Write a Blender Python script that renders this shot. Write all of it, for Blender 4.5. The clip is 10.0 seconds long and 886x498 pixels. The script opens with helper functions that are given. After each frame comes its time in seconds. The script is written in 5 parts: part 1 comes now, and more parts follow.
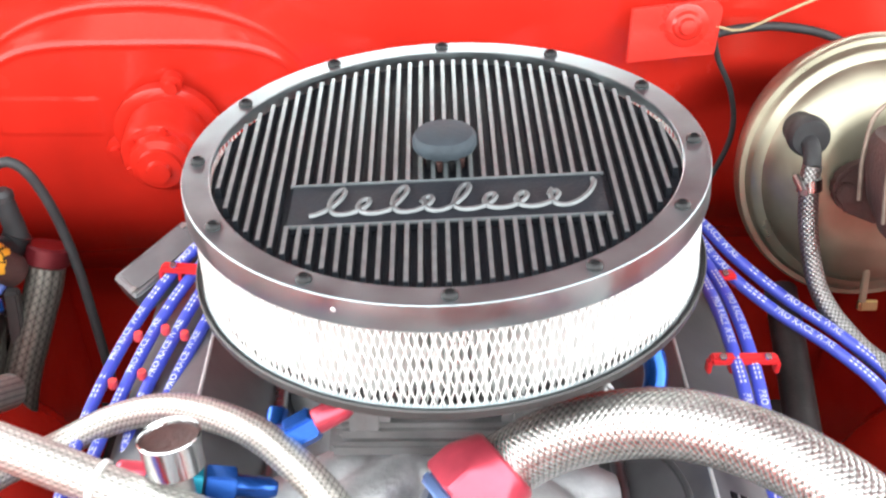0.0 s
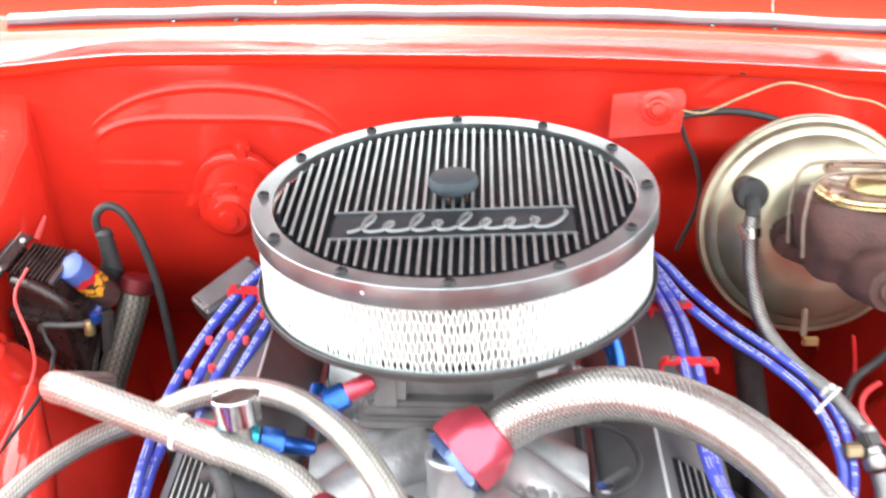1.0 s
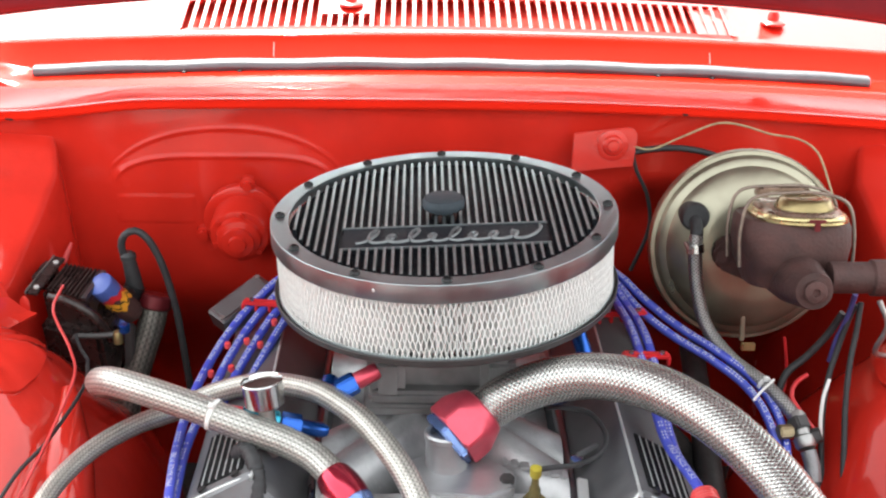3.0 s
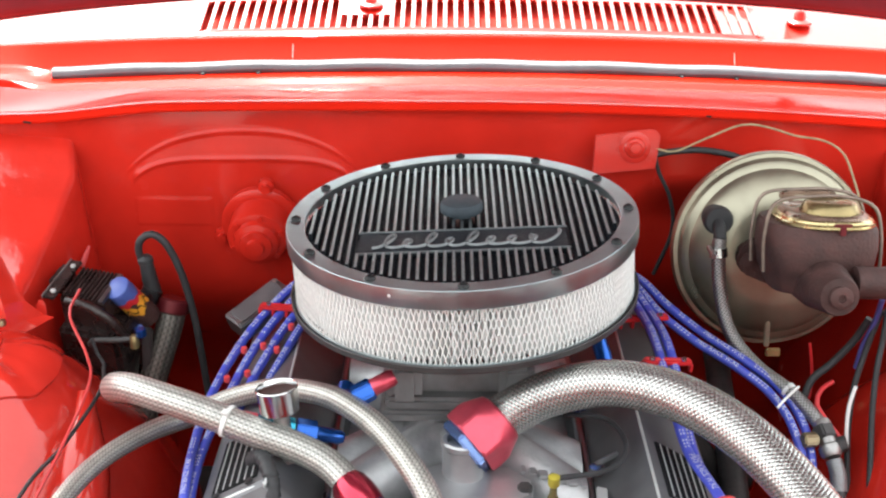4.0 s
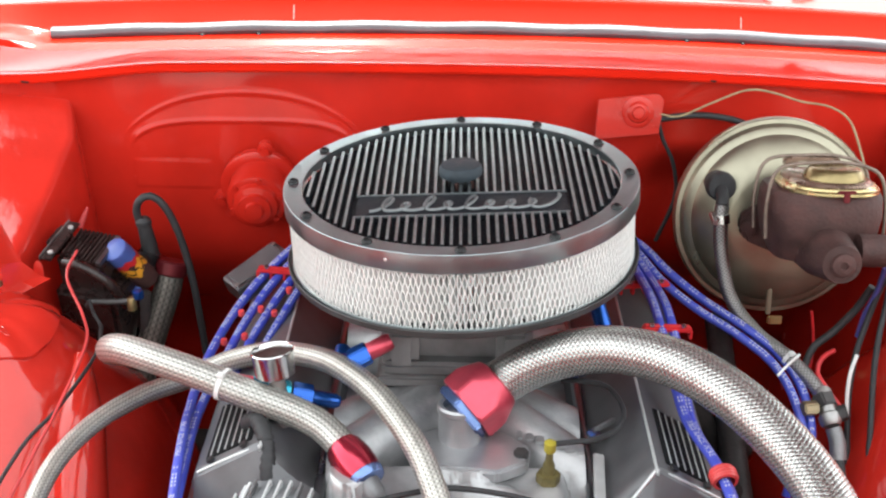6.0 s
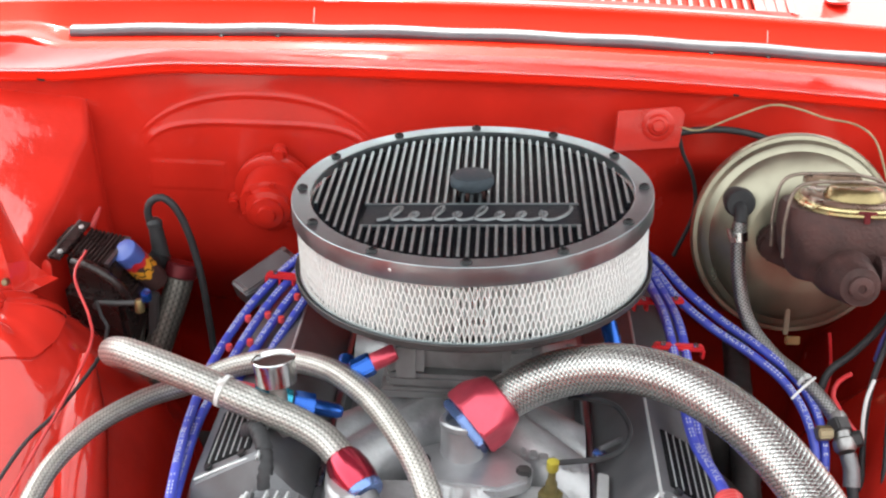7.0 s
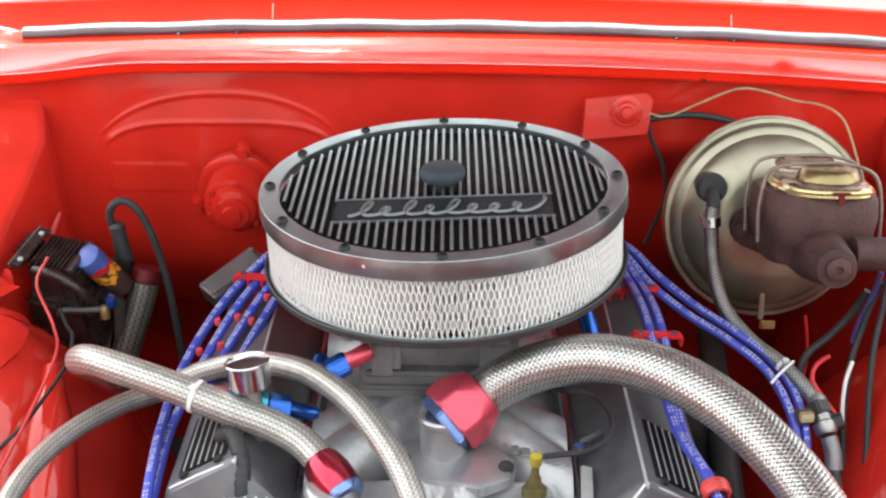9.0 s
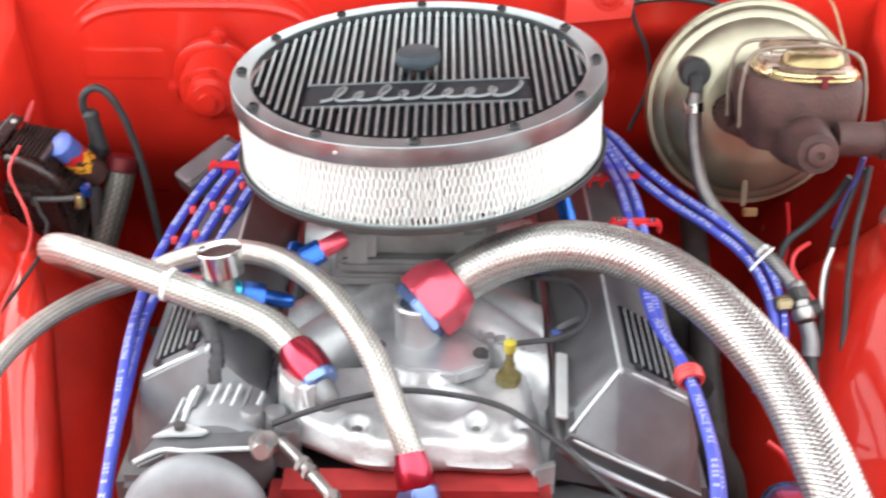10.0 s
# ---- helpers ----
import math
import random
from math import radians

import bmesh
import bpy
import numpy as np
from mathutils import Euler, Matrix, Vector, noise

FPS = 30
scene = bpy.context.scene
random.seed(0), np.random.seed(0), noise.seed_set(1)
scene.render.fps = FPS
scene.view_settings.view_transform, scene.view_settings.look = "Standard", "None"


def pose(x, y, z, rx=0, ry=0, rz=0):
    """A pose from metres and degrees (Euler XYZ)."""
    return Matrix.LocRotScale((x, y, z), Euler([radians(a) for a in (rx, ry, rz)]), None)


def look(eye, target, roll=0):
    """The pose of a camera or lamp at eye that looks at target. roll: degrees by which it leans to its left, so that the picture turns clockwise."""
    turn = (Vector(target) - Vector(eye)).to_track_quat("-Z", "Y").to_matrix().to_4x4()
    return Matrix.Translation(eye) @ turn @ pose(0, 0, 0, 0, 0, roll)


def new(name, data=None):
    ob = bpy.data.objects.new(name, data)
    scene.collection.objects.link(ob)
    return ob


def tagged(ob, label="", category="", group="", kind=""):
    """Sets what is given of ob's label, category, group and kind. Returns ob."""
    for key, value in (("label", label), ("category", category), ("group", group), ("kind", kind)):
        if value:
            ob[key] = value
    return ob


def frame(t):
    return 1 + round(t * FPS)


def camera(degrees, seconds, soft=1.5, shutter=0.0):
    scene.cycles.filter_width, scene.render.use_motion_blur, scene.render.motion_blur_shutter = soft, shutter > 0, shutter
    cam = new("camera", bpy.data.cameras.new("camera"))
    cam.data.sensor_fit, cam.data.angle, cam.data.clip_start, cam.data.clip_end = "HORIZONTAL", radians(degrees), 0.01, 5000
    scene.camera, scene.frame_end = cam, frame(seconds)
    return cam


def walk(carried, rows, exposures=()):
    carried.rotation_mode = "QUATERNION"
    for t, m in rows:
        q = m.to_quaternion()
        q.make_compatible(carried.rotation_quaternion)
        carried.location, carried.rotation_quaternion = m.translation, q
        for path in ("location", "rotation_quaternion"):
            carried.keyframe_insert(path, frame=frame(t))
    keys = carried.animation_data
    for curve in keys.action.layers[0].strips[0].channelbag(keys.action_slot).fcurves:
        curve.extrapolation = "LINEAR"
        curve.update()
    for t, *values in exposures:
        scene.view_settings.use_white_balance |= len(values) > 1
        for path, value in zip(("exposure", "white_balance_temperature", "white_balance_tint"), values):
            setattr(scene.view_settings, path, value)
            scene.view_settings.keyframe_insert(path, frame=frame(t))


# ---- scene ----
cam = camera(40.1, 10.0, 2.2, 0.45)
PATH = [
    (0, (-0.014, -0.725, 1.351), (0.016, 0.941, 0.245), 0.4),
    (0.2, (-0.02, -0.759, 1.35), (0.034, 0.916, 0.259), 1.1),
    (0.3, (-0.023, -0.774, 1.35), (0.089, 0.899, 0.259), 1.4),
    (0.5, (-0.026, -0.803, 1.369), (0.094, 0.855, 0.256), 1.5),
    (0.7, (-0.015, -0.86, 1.384), (0.016, 0.876, 0.392), 1.0),
    (1, (0.016, -0.972, 1.395), (-0.03, 0.804, 0.475), 0.3),
    (1.2, (0.028, -1.034, 1.409), (-0.012, 0.752, 0.506), 0.3),
    (1.5, (0.032, -1.099, 1.43), (0.003, 0.722, 0.604), 0.4),
    (1.7, (0.022, -1.129, 1.436), (-0.0, 0.697, 0.62), 0.5),
    (2, (-0.009, -1.156, 1.438), (-0.007, 0.689, 0.666), 0.6),
    (2.5, (-0.036, -1.166, 1.432), (0.011, 0.667, 0.632), 1.3),
    (2.7, (-0.034, -1.162, 1.429), (0.017, 0.664, 0.614), 1.1),
    (3.8, (-0.018, -1.144, 1.423), (-0.013, 0.679, 0.599), 1.0),
    (4, (-0.018, -1.139, 1.424), (-0.019, 0.684, 0.602), 0.6),
    (4.5, (-0.023, -1.141, 1.424), (-0.003, 0.682, 0.602), 1.2),
    (5, (-0.02, -1.143, 1.423), (0.005, 0.678, 0.597), 1.2),
    (5.5, (-0.015, -1.135, 1.418), (-0.013, 0.673, 0.563), 1.1),
    (5.9, (-0.01, -1.131, 1.417), (-0.018, 0.665, 0.537), 0.9),
    (6, (-0.008, -1.13, 1.417), (-0.022, 0.67, 0.545), 0.9),
    (7.3, (0.018, -1.102, 1.413), (-0.056, 0.7, 0.549), 1.8),
    (7.5, (0.013, -1.098, 1.408), (-0.056, 0.706, 0.549), 1.6),
    (7.8, (0.001, -1.089, 1.411), (-0.04, 0.706, 0.532), 0.6),
    (8, (-0.002, -1.086, 1.413), (0.015, 0.726, 0.566), -0.1),
    (8.5, (0.003, -1.086, 1.409), (-0.002, 0.717, 0.543), 0.4),
    (9, (0.001, -1.091, 1.404), (0.001, 0.708, 0.533), 0.8),
    (9.2, (0.001, -1.093, 1.396), (-0.026, 0.697, 0.508), 0.5),
    (9.5, (0.008, -1.095, 1.386), (-0.034, 0.639, 0.391), 0.1),
    (9.7, (0.02, -1.085, 1.389), (-0.038, 0.623, 0.35), -0.4),
    (10, (0.023, -1.081, 1.393), (0.027, 0.635, 0.366), 0.7),
]
walk(cam, [(t, look(eye, target, roll)) for t, eye, target, roll in PATH],
     [(t, stops - 0.32, 6500, 5) for t, stops in ((0, 4.15), (0.5, 4.3), (1, 4.2), (1.5, 3.65), (2, 3.25), (2.5, 3.05), (4, 3.08), (6, 3.07), (8, 3.03), (9, 3.03), (9.5, 3.4), (10, 3.7))])


# ---- world and light ----
world = bpy.data.worlds.new("sky_world")
scene.world = world
world.use_nodes = True
wn = world.node_tree
wbg = wn.nodes["Background"]
sky = wn.nodes.new("ShaderNodeTexSky")
sky.sky_type = "NISHITA"
sky.sun_disc = False
sky.sun_elevation = radians(58)
sky.sun_rotation = radians(-20)
sky.air_density, sky.dust_density = 1.0, 2.5
whsv = wn.nodes.new("ShaderNodeHueSaturation")
whsv.inputs["Saturation"].default_value = 0.12
wn.links.new(sky.outputs[0], whsv.inputs["Color"])
wn.links.new(whsv.outputs[0], wbg.inputs[0])
wbg.inputs[1].default_value = 0.15

sun_data = bpy.data.lights.new("sun", "SUN")
sun_data.energy, sun_data.angle, sun_data.color = 2.2, radians(3), (1.0, 0.96, 0.90)
sun = new("sun", sun_data)
sun.matrix_world = look((-0.55, 2.20, 4.5), (0, 0, 0.9))

# ---- materials ----


def mat(name, color, rough=0.5, metal=0.0, coat=0.0, var=0.0, scale=30.0, bump=0.0, bump_scale=200.0, rough_var=0.0, spec=0.5):
    m = bpy.data.materials.new(name)
    m.use_nodes = True
    nt = m.node_tree
    b = nt.nodes["Principled BSDF"]
    b.inputs["Base Color"].default_value = (*color, 1)
    b.inputs["Roughness"].default_value = rough
    b.inputs["Metallic"].default_value = metal
    b.inputs["Coat Weight"].default_value = coat
    b.inputs["Coat Roughness"].default_value = 0.06
    b.inputs["Specular IOR Level"].default_value = spec
    tc = nt.nodes.new("ShaderNodeTexCoord")
    if var or rough_var:
        n1 = nt.nodes.new("ShaderNodeTexNoise")
        n1.inputs["Scale"].default_value = scale
        n1.inputs["Detail"].default_value = 6
        nt.links.new(tc.outputs["Object"], n1.inputs["Vector"])
        if var:
            ramp = nt.nodes.new("ShaderNodeMapRange")
            ramp.inputs["From Min"].default_value, ramp.inputs["From Max"].default_value = 0.3, 0.7
            ramp.inputs["To Min"].default_value, ramp.inputs["To Max"].default_value = 1 - var, 1 + var
            nt.links.new(n1.outputs["Fac"], ramp.inputs["Value"])
            mul = nt.nodes.new("ShaderNodeVectorMath")
            mul.operation = "SCALE"
            mul.inputs[0].default_value = color
            nt.links.new(ramp.outputs[0], mul.inputs["Scale"])
            nt.links.new(mul.outputs[0], b.inputs["Base Color"])
        if rough_var:
            rr = nt.nodes.new("ShaderNodeMapRange")
            rr.inputs["From Min"].default_value, rr.inputs["From Max"].default_value = 0.3, 0.7
            rr.inputs["To Min"].default_value, rr.inputs["To Max"].default_value = max(0.02, rough - rough_var), rough + rough_var
            nt.links.new(n1.outputs["Fac"], rr.inputs["Value"])
            nt.links.new(rr.outputs[0], b.inputs["Roughness"])
    if bump:
        n2 = nt.nodes.new("ShaderNodeTexNoise")
        n2.inputs["Scale"].default_value = bump_scale
        n2.inputs["Detail"].default_value = 4
        nt.links.new(tc.outputs["Object"], n2.inputs["Vector"])
        bp = nt.nodes.new("ShaderNodeBump")
        bp.inputs["Strength"].default_value = bump
        bp.inputs["Distance"].default_value = 0.002
        nt.links.new(n2.outputs["Fac"], bp.inputs["Height"])
        nt.links.new(bp.outputs[0], b.inputs["Normal"])
    return m


def braid_mat(name, color, around, pitch, dark=0.25, rough=0.28, metal=0.95, columns=0.0):
    """Woven strands: u runs round the hose, v along it in metres."""
    m = bpy.data.materials.new(name)
    m.use_nodes = True
    nt = m.node_tree
    b = nt.nodes["Principled BSDF"]
    b.inputs["Metallic"].default_value = metal
    b.inputs["Roughness"].default_value = rough
    uv = nt.nodes.new("ShaderNodeUVMap")
    sep = nt.nodes.new("ShaderNodeSeparateXYZ")
    nt.links.new(uv.outputs[0], sep.inputs[0])

    def math_node(op, a, c=None):
        n = nt.nodes.new("ShaderNodeMath")
        n.operation = op
        for k, val in enumerate((a, c)):
            if val is None:
                continue
            if isinstance(val, (int, float)):
                n.inputs[k].default_value = val
            else:
                nt.links.new(val, n.inputs[k])
        return n.outputs[0]

    pu = math_node("MULTIPLY", sep.outputs[0], 2 * math.pi * around)
    pv = math_node("MULTIPLY", sep.outputs[1], 2 * math.pi / pitch)
    p = math_node("ADD", pu, pv)
    q = math_node("SUBTRACT", pu, pv)
    a = math_node("SINE", p)
    c = math_node("SINE", q)
    prod = math_node("MULTIPLY", a, c)
    over = math_node("GREATER_THAN", prod, 0.0)
    under = math_node("SUBTRACT", 1.0, over)
    pillow = math_node("POWER", math_node("ABSOLUTE", prod), 0.6)
    fine = math_node("ADD", math_node("MULTIPLY", over, math_node("SINE", math_node("MULTIPLY", p, 7.0))),
                     math_node("MULTIPLY", under, math_node("SINE", math_node("MULTIPLY", q, 7.0))))
    h = math_node("ADD", pillow, math_node("MULTIPLY", fine, 0.07))
    column = math_node("POWER", math_node("ABSOLUTE", math_node("SINE", pu)), 0.5)
    relief = math_node("ADD", math_node("MULTIPLY", h, 1.0 - 0.8 * columns), math_node("MULTIPLY", column, 0.8 * columns))
    ns = nt.nodes.new("ShaderNodeTexNoise")
    ns.inputs["Scale"].default_value = 90
    tc = nt.nodes.new("ShaderNodeTexCoord")
    nt.links.new(tc.outputs["Object"], ns.inputs["Vector"])
    # Gaps get their shade in the colour too: low relief is scaled darker.
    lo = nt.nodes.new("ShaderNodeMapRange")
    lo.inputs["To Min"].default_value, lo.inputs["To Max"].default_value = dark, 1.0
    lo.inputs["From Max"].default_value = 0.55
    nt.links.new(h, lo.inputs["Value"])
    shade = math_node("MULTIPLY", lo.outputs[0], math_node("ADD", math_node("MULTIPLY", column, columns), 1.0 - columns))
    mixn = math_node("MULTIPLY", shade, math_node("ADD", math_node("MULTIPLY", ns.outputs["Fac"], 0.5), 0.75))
    sc = nt.nodes.new("ShaderNodeVectorMath")
    sc.operation = "SCALE"
    sc.inputs[0].default_value = color
    nt.links.new(mixn, sc.inputs["Scale"])
    nt.links.new(sc.outputs[0], b.inputs["Base Color"])
    bp = nt.nodes.new("ShaderNodeBump")
    bp.inputs["Strength"].default_value = 0.8
    bp.inputs["Distance"].default_value = 0.0007
    nt.links.new(relief, bp.inputs["Height"])
    nt.links.new(bp.outputs[0], b.inputs["Normal"])
    return m


RED = mat("red_car_paint", (0.50, 0.020, 0.012), 0.22, 0, 0.45, 0.13, 11, 0.20, 24, 0.06, 0.10)
# Lighter copies of the red put light into gutter, cowl and passenger side.
RED_GUTTER = mat("red_gutter_paint", (0.60, 0.016, 0.007), 0.12, 0, 0.0, 0.08, 9, 0.06, 30, 0.04, 0.5)
RED_GUTTER.node_tree.nodes["Principled BSDF"].inputs["IOR"].default_value = 1.17
RED_PANEL = mat("sunlit_red_cowl_paint", (0.55, 0.014, 0.006), 0.36, 0, 0.6, 0.06, 9, 0.05, 45, 0.05, 0.5)
RED_GLOSS = mat("lightened_glossy_red_paint", (0.60, 0.027, 0.017), 0.09, 0, 0.3, 0.14, 14, 0.30, 60, 0.04, 0.55)
# Engine red darkened for the shade the front cover lies in.
ENGINE_RED = mat("shaded_engine_red", (0.27, 0.025, 0.025), 0.6, 0, 0, 0.3, 30, 0.2, 120, 0.05, 0.2)
RED_ROUGH = mat("red_brushed_paint", (0.53, 0.020, 0.012), 0.34, 0, 0.35, 0.12, 22, 0.25, 70, 0.08, 0.4)
# The hood's red, darkened to maroon so its shade is in the colour.
MAROON = mat("shaded_maroon_underside", (0.085, 0.026, 0.033), 0.65, 0, 0, 0.2, 12, 0.1, 60, 0.05, 0.2)
MAROON_EDGE = mat("shaded_maroon_flange", (0.15, 0.022, 0.030), 0.6, 0, 0, 0.15, 12, 0.1, 60, 0.05, 0.15)
# Trough red made pinker and matt, so it does not glint white.
RED_FLAT = mat("flat_pinkish_red_paint", (0.42, 0.035, 0.025), 0.85, 0, 0, 0.15, 30, 0.1, 90, 0.05, 0.08)
RED_ANO = mat("red_anodised", (0.62, 0.075, 0.115), 0.36, 0.65, 0.2, 0.12, 60, 0.05, 150, 0.06)
RED_DEEP = mat("deep_red_anodised", (0.42, 0.030, 0.060), 0.22, 0.85, 0.3, 0.12, 60, 0.04, 150, 0.05)
BLUE_ANO = mat("blue_anodised", (0.02, 0.10, 0.42), 0.24, 0.8, 0.2, 0.1, 60)
BLUE_PALE = mat("pale_blue_anodised", (0.17, 0.26, 0.52), 0.27, 0.8, 0.2, 0.1, 60)
TEAL_ANO = mat("teal_anodised", (0.03, 0.32, 0.45), 0.25, 0.7, 0.2, 0.1, 60)
RING_ALU = mat("satin_aluminium", (0.31, 0.36, 0.375), 0.36, 0.95, 0, 0.10, 40, 0.05, 300, 0.08)
FIN_ALU = mat("machined_fin_tops", (0.26, 0.29, 0.30), 0.34, 0.8, 0, 0.15, 120)
BAKELITE = mat("glossy_brown_black_moulding", (0.026, 0.016, 0.015), 0.28, 0, 0, 0.25, 60, 0.08, 300, 0.08, 0.45)
BLACK_FLOOR = mat("black_recess_paint", (0.012, 0.014, 0.018), 0.6, 0, 0, 0.25, 80, 0.3, 500, 0.1, 0.2)
KNOB = mat("bluish_black_knob", (0.034, 0.043, 0.052), 0.6, 0, 0, 0.2, 90, 0.25, 400, 0.1, 0.2)
BLACK_MATT = mat("matt_black_paint", (0.010, 0.010, 0.011), 0.8, 0, 0, 0.2, 80, 0.1, 400, 0.05, 0.12)
BLACK_PLASTIC = mat("black_plastic", (0.012, 0.012, 0.013), 0.42, 0, 0, 0.25, 60, 0.08, 300, 0.08, 0.3)
RUBBER = mat("black_rubber", (0.025, 0.025, 0.027), 0.6, 0, 0, 0.25, 70, 0.2, 350)
SEAL_RUBBER = mat("grey_seal_rubber", (0.10, 0.10, 0.112), 0.48, 0, 0, 0.15, 40, 0.15, 200, 0.08, 0.6)
PAPER = mat("white_filter_paper", (0.86, 0.86, 0.85), 0.85, 0, 0, 0.06, 60, 0.2, 300)
WIREMESH = mat("white_coated_wire", (0.82, 0.82, 0.80), 0.4, 0.0, 0.2, 0.08, 150)
CHROME = mat("chrome", (0.62, 0.62, 0.62), 0.17, 1.0, 0, 0.05, 30)
COVER_GREY = mat("dull_grey_cover", (0.13, 0.13, 0.136), 0.40, 0.45, 0, 0.18, 30, 0.06, 200, 0.08)
BRIGHT_ALU = mat("bright_brushed_aluminium", (0.58, 0.60, 0.60), 0.42, 0.5, 0, 0.06, 60)
POLISHED = mat("polished_aluminium", (0.25, 0.25, 0.26), 0.33, 0.95, 0, 0.15, 35, 0.04, 120, 0.08)
CAST_ALU = mat("cast_aluminium", (0.46, 0.46, 0.465), 0.44, 0.6, 0, 0.25, 32, 0.30, 240, 0.12)
HOUSING_ALU = mat("grey_cast_housing", (0.40, 0.40, 0.41), 0.38, 0.7, 0, 0.18, 25, 0.12, 330, 0.08)
ALT_GREY = mat("dull_grey_alternator", (0.20, 0.205, 0.215), 0.52, 0.4, 0, 0.2, 25, 0.15, 250, 0.08)
CARB_GREY = mat("dull_zinc_carburettor", (0.28, 0.275, 0.275), 0.5, 0.55, 0, 0.25, 30, 0.25, 250, 0.1)
CAST_DARK = mat("dull_cast_aluminium", (0.22, 0.22, 0.225), 0.45, 0.7, 0, 0.2, 25, 0.35, 330, 0.1)
GOLD_ZINC = mat("gold_zinc_plate", (0.35, 0.325, 0.245), 0.38, 0.85, 0, 0.24, 16, 0.08, 40, 0.12)
GOLD_LID = mat("bright_gold_zinc", (0.52, 0.43, 0.22), 0.25, 0.9, 0, 0.18, 30, 0.06, 80, 0.1)
BRASS = mat("dull_pale_brass", (0.30, 0.25, 0.155), 0.42, 0.85, 0, 0.2, 60, 0.05, 200, 0.08)
TARNISH = mat("tarnished_brown_plate", (0.27, 0.21, 0.10), 0.33, 0.8, 0, 0.35, 35, 0.2, 120, 0.1)
LID_BROWN = mat("tarnished_lid_plate", (0.24, 0.165, 0.125), 0.30, 0.75, 0, 0.35, 45, 0.25, 90, 0.1)
DARK_RED = mat("dark_red_anodised", (0.11, 0.008, 0.012), 0.4, 0.5, 0, 0.2, 60)
RUST = mat("rusty_cast_iron", (0.060, 0.026, 0.023), 0.7, 0.15, 0, 0.4, 45, 0.6, 260, 0.1)
STEEL = mat("dull_steel", (0.35, 0.34, 0.33), 0.4, 0.9, 0, 0.2, 60, 0.1, 200, 0.1)
BROWN_STEEL = mat("tarnished_steel_wire", (0.22, 0.17, 0.14), 0.5, 0.7, 0, 0.25, 80)
# Near black for lip scuffs, and for pipes that fill in shade.
SHADE_AND_SCUFF = mat("shade_and_scuff_black", (0.028, 0.024, 0.023), 0.9, 0.1, 0, 0.35, 40, 0.6, 120, 0.05, 0.2)
SCRIPT = mat("dull_bare_script", (0.17, 0.18, 0.185), 0.5, 0.7, 0, 0.15, 120)
DARK_METAL = mat("oily_dark_metal", (0.055, 0.052, 0.052), 0.5, 0.4, 0, 0.3, 30, 0.3, 150)
BLUE_WIRE = mat("blue_silicone", (0.055, 0.075, 0.46), 0.38, 0, 0.1, 0.10, 50)
WHITE_INK = mat("white_ink", (0.55, 0.56, 0.62), 0.6, 0, 0, 0.15, 90)
RED_PLASTIC = mat("red_plastic", (0.55, 0.02, 0.025), 0.4, 0, 0, 0.12, 50)
# Lighter copy of RED_PLASTIC for sunlit clips; also the pale red wire.
PINK_PLASTIC = mat("pale_and_sunlit_red_plastic", (0.60, 0.06, 0.06), 0.35, 0, 0, 0.1, 50)
WHITE_PLASTIC = mat("white_nylon", (0.72, 0.72, 0.70), 0.5, 0, 0, 0.08, 60)
WHITE_CARD = mat("white_card", (0.85, 0.85, 0.84), 0.7, 0, 0, 0.03, 10)
YELLOW = mat("yellow_plastic", (0.34, 0.28, 0.03), 0.5, 0, 0, 0.2, 80)
OLIVE = mat("brass_and_olive_sensor", (0.17, 0.14, 0.055), 0.5, 0.4, 0, 0.25, 90)
BLUE_LABEL = mat("blue_printed_label", (0.07, 0.11, 0.36), 0.4, 0, 0, 0.1, 40)
ORANGE_LABEL = mat("orange_printed_label", (0.75, 0.33, 0.03), 0.4, 0, 0, 0.15, 60)
TAN_WIRE = mat("tan_cloth_wire", (0.33, 0.25, 0.14), 0.7, 0, 0, 0.2, 100)
PURPLE_WIRE = mat("violet_blue_loom", (0.07, 0.06, 0.22), 0.5, 0, 0, 0.15, 60)
PALE_GROUND = mat("pale_bounce_ground", (0.36, 0.35, 0.33), 0.9, 0, 0, 0.2, 6, 0.6, 90)
BRAID_BIG = braid_mat("braided_stainless_large", (0.57, 0.56, 0.535), 11, 0.0094, 0.04, 0.25, 0.88, 0.4)
BRAID_MID = braid_mat("braided_stainless_medium", (0.60, 0.585, 0.535), 7, 0.0088, 0.20, 0.36, 0.70, 0.65)
BRAID_OLD = braid_mat("aged_braided_sleeve", (0.58, 0.57, 0.53), 9, 0.0105, 0.28, 0.38, 0.65, 0.75)
BRAID_THIN = braid_mat("grey_braided_vacuum_hose", (0.36, 0.35, 0.34), 5, 0.0085, 0.04, 0.28, 0.9)
BRAID_DARK = braid_mat("dark_braided_sleeve", (0.19, 0.175, 0.155), 7, 0.016, 0.35, 0.42, 0.6, 0.75)

# ---- builders ----


def finish(name, bm, material, smooth=True, angle=38):
    me = bpy.data.meshes.new(name)
    bmesh.ops.recalc_face_normals(bm, faces=bm.faces[:])
    if smooth:
        lim = radians(angle)
        for f in bm.faces:
            f.smooth = True
        for e in bm.edges:
            if len(e.link_faces) == 2 and e.calc_face_angle(0) > lim:
                e.smooth = False
    bm.to_mesh(me)
    bm.free()
    me.materials.append(material)
    return me


def part(name, bm, material, parent, label="", local=False, smooth=True, angle=38):
    """One mesh object under a thing or under a part."""
    ob = new(name, finish(name, bm, material, smooth, angle))
    ob.parent = parent
    if not local:
        m = parent.matrix_basis.copy()
        p = parent.parent
        while p is not None:
            m = p.matrix_basis @ parent.matrix_parent_inverse @ m
            parent, p = p, p.parent
        ob.matrix_parent_inverse = m.inverted()
    return tagged(ob, label)


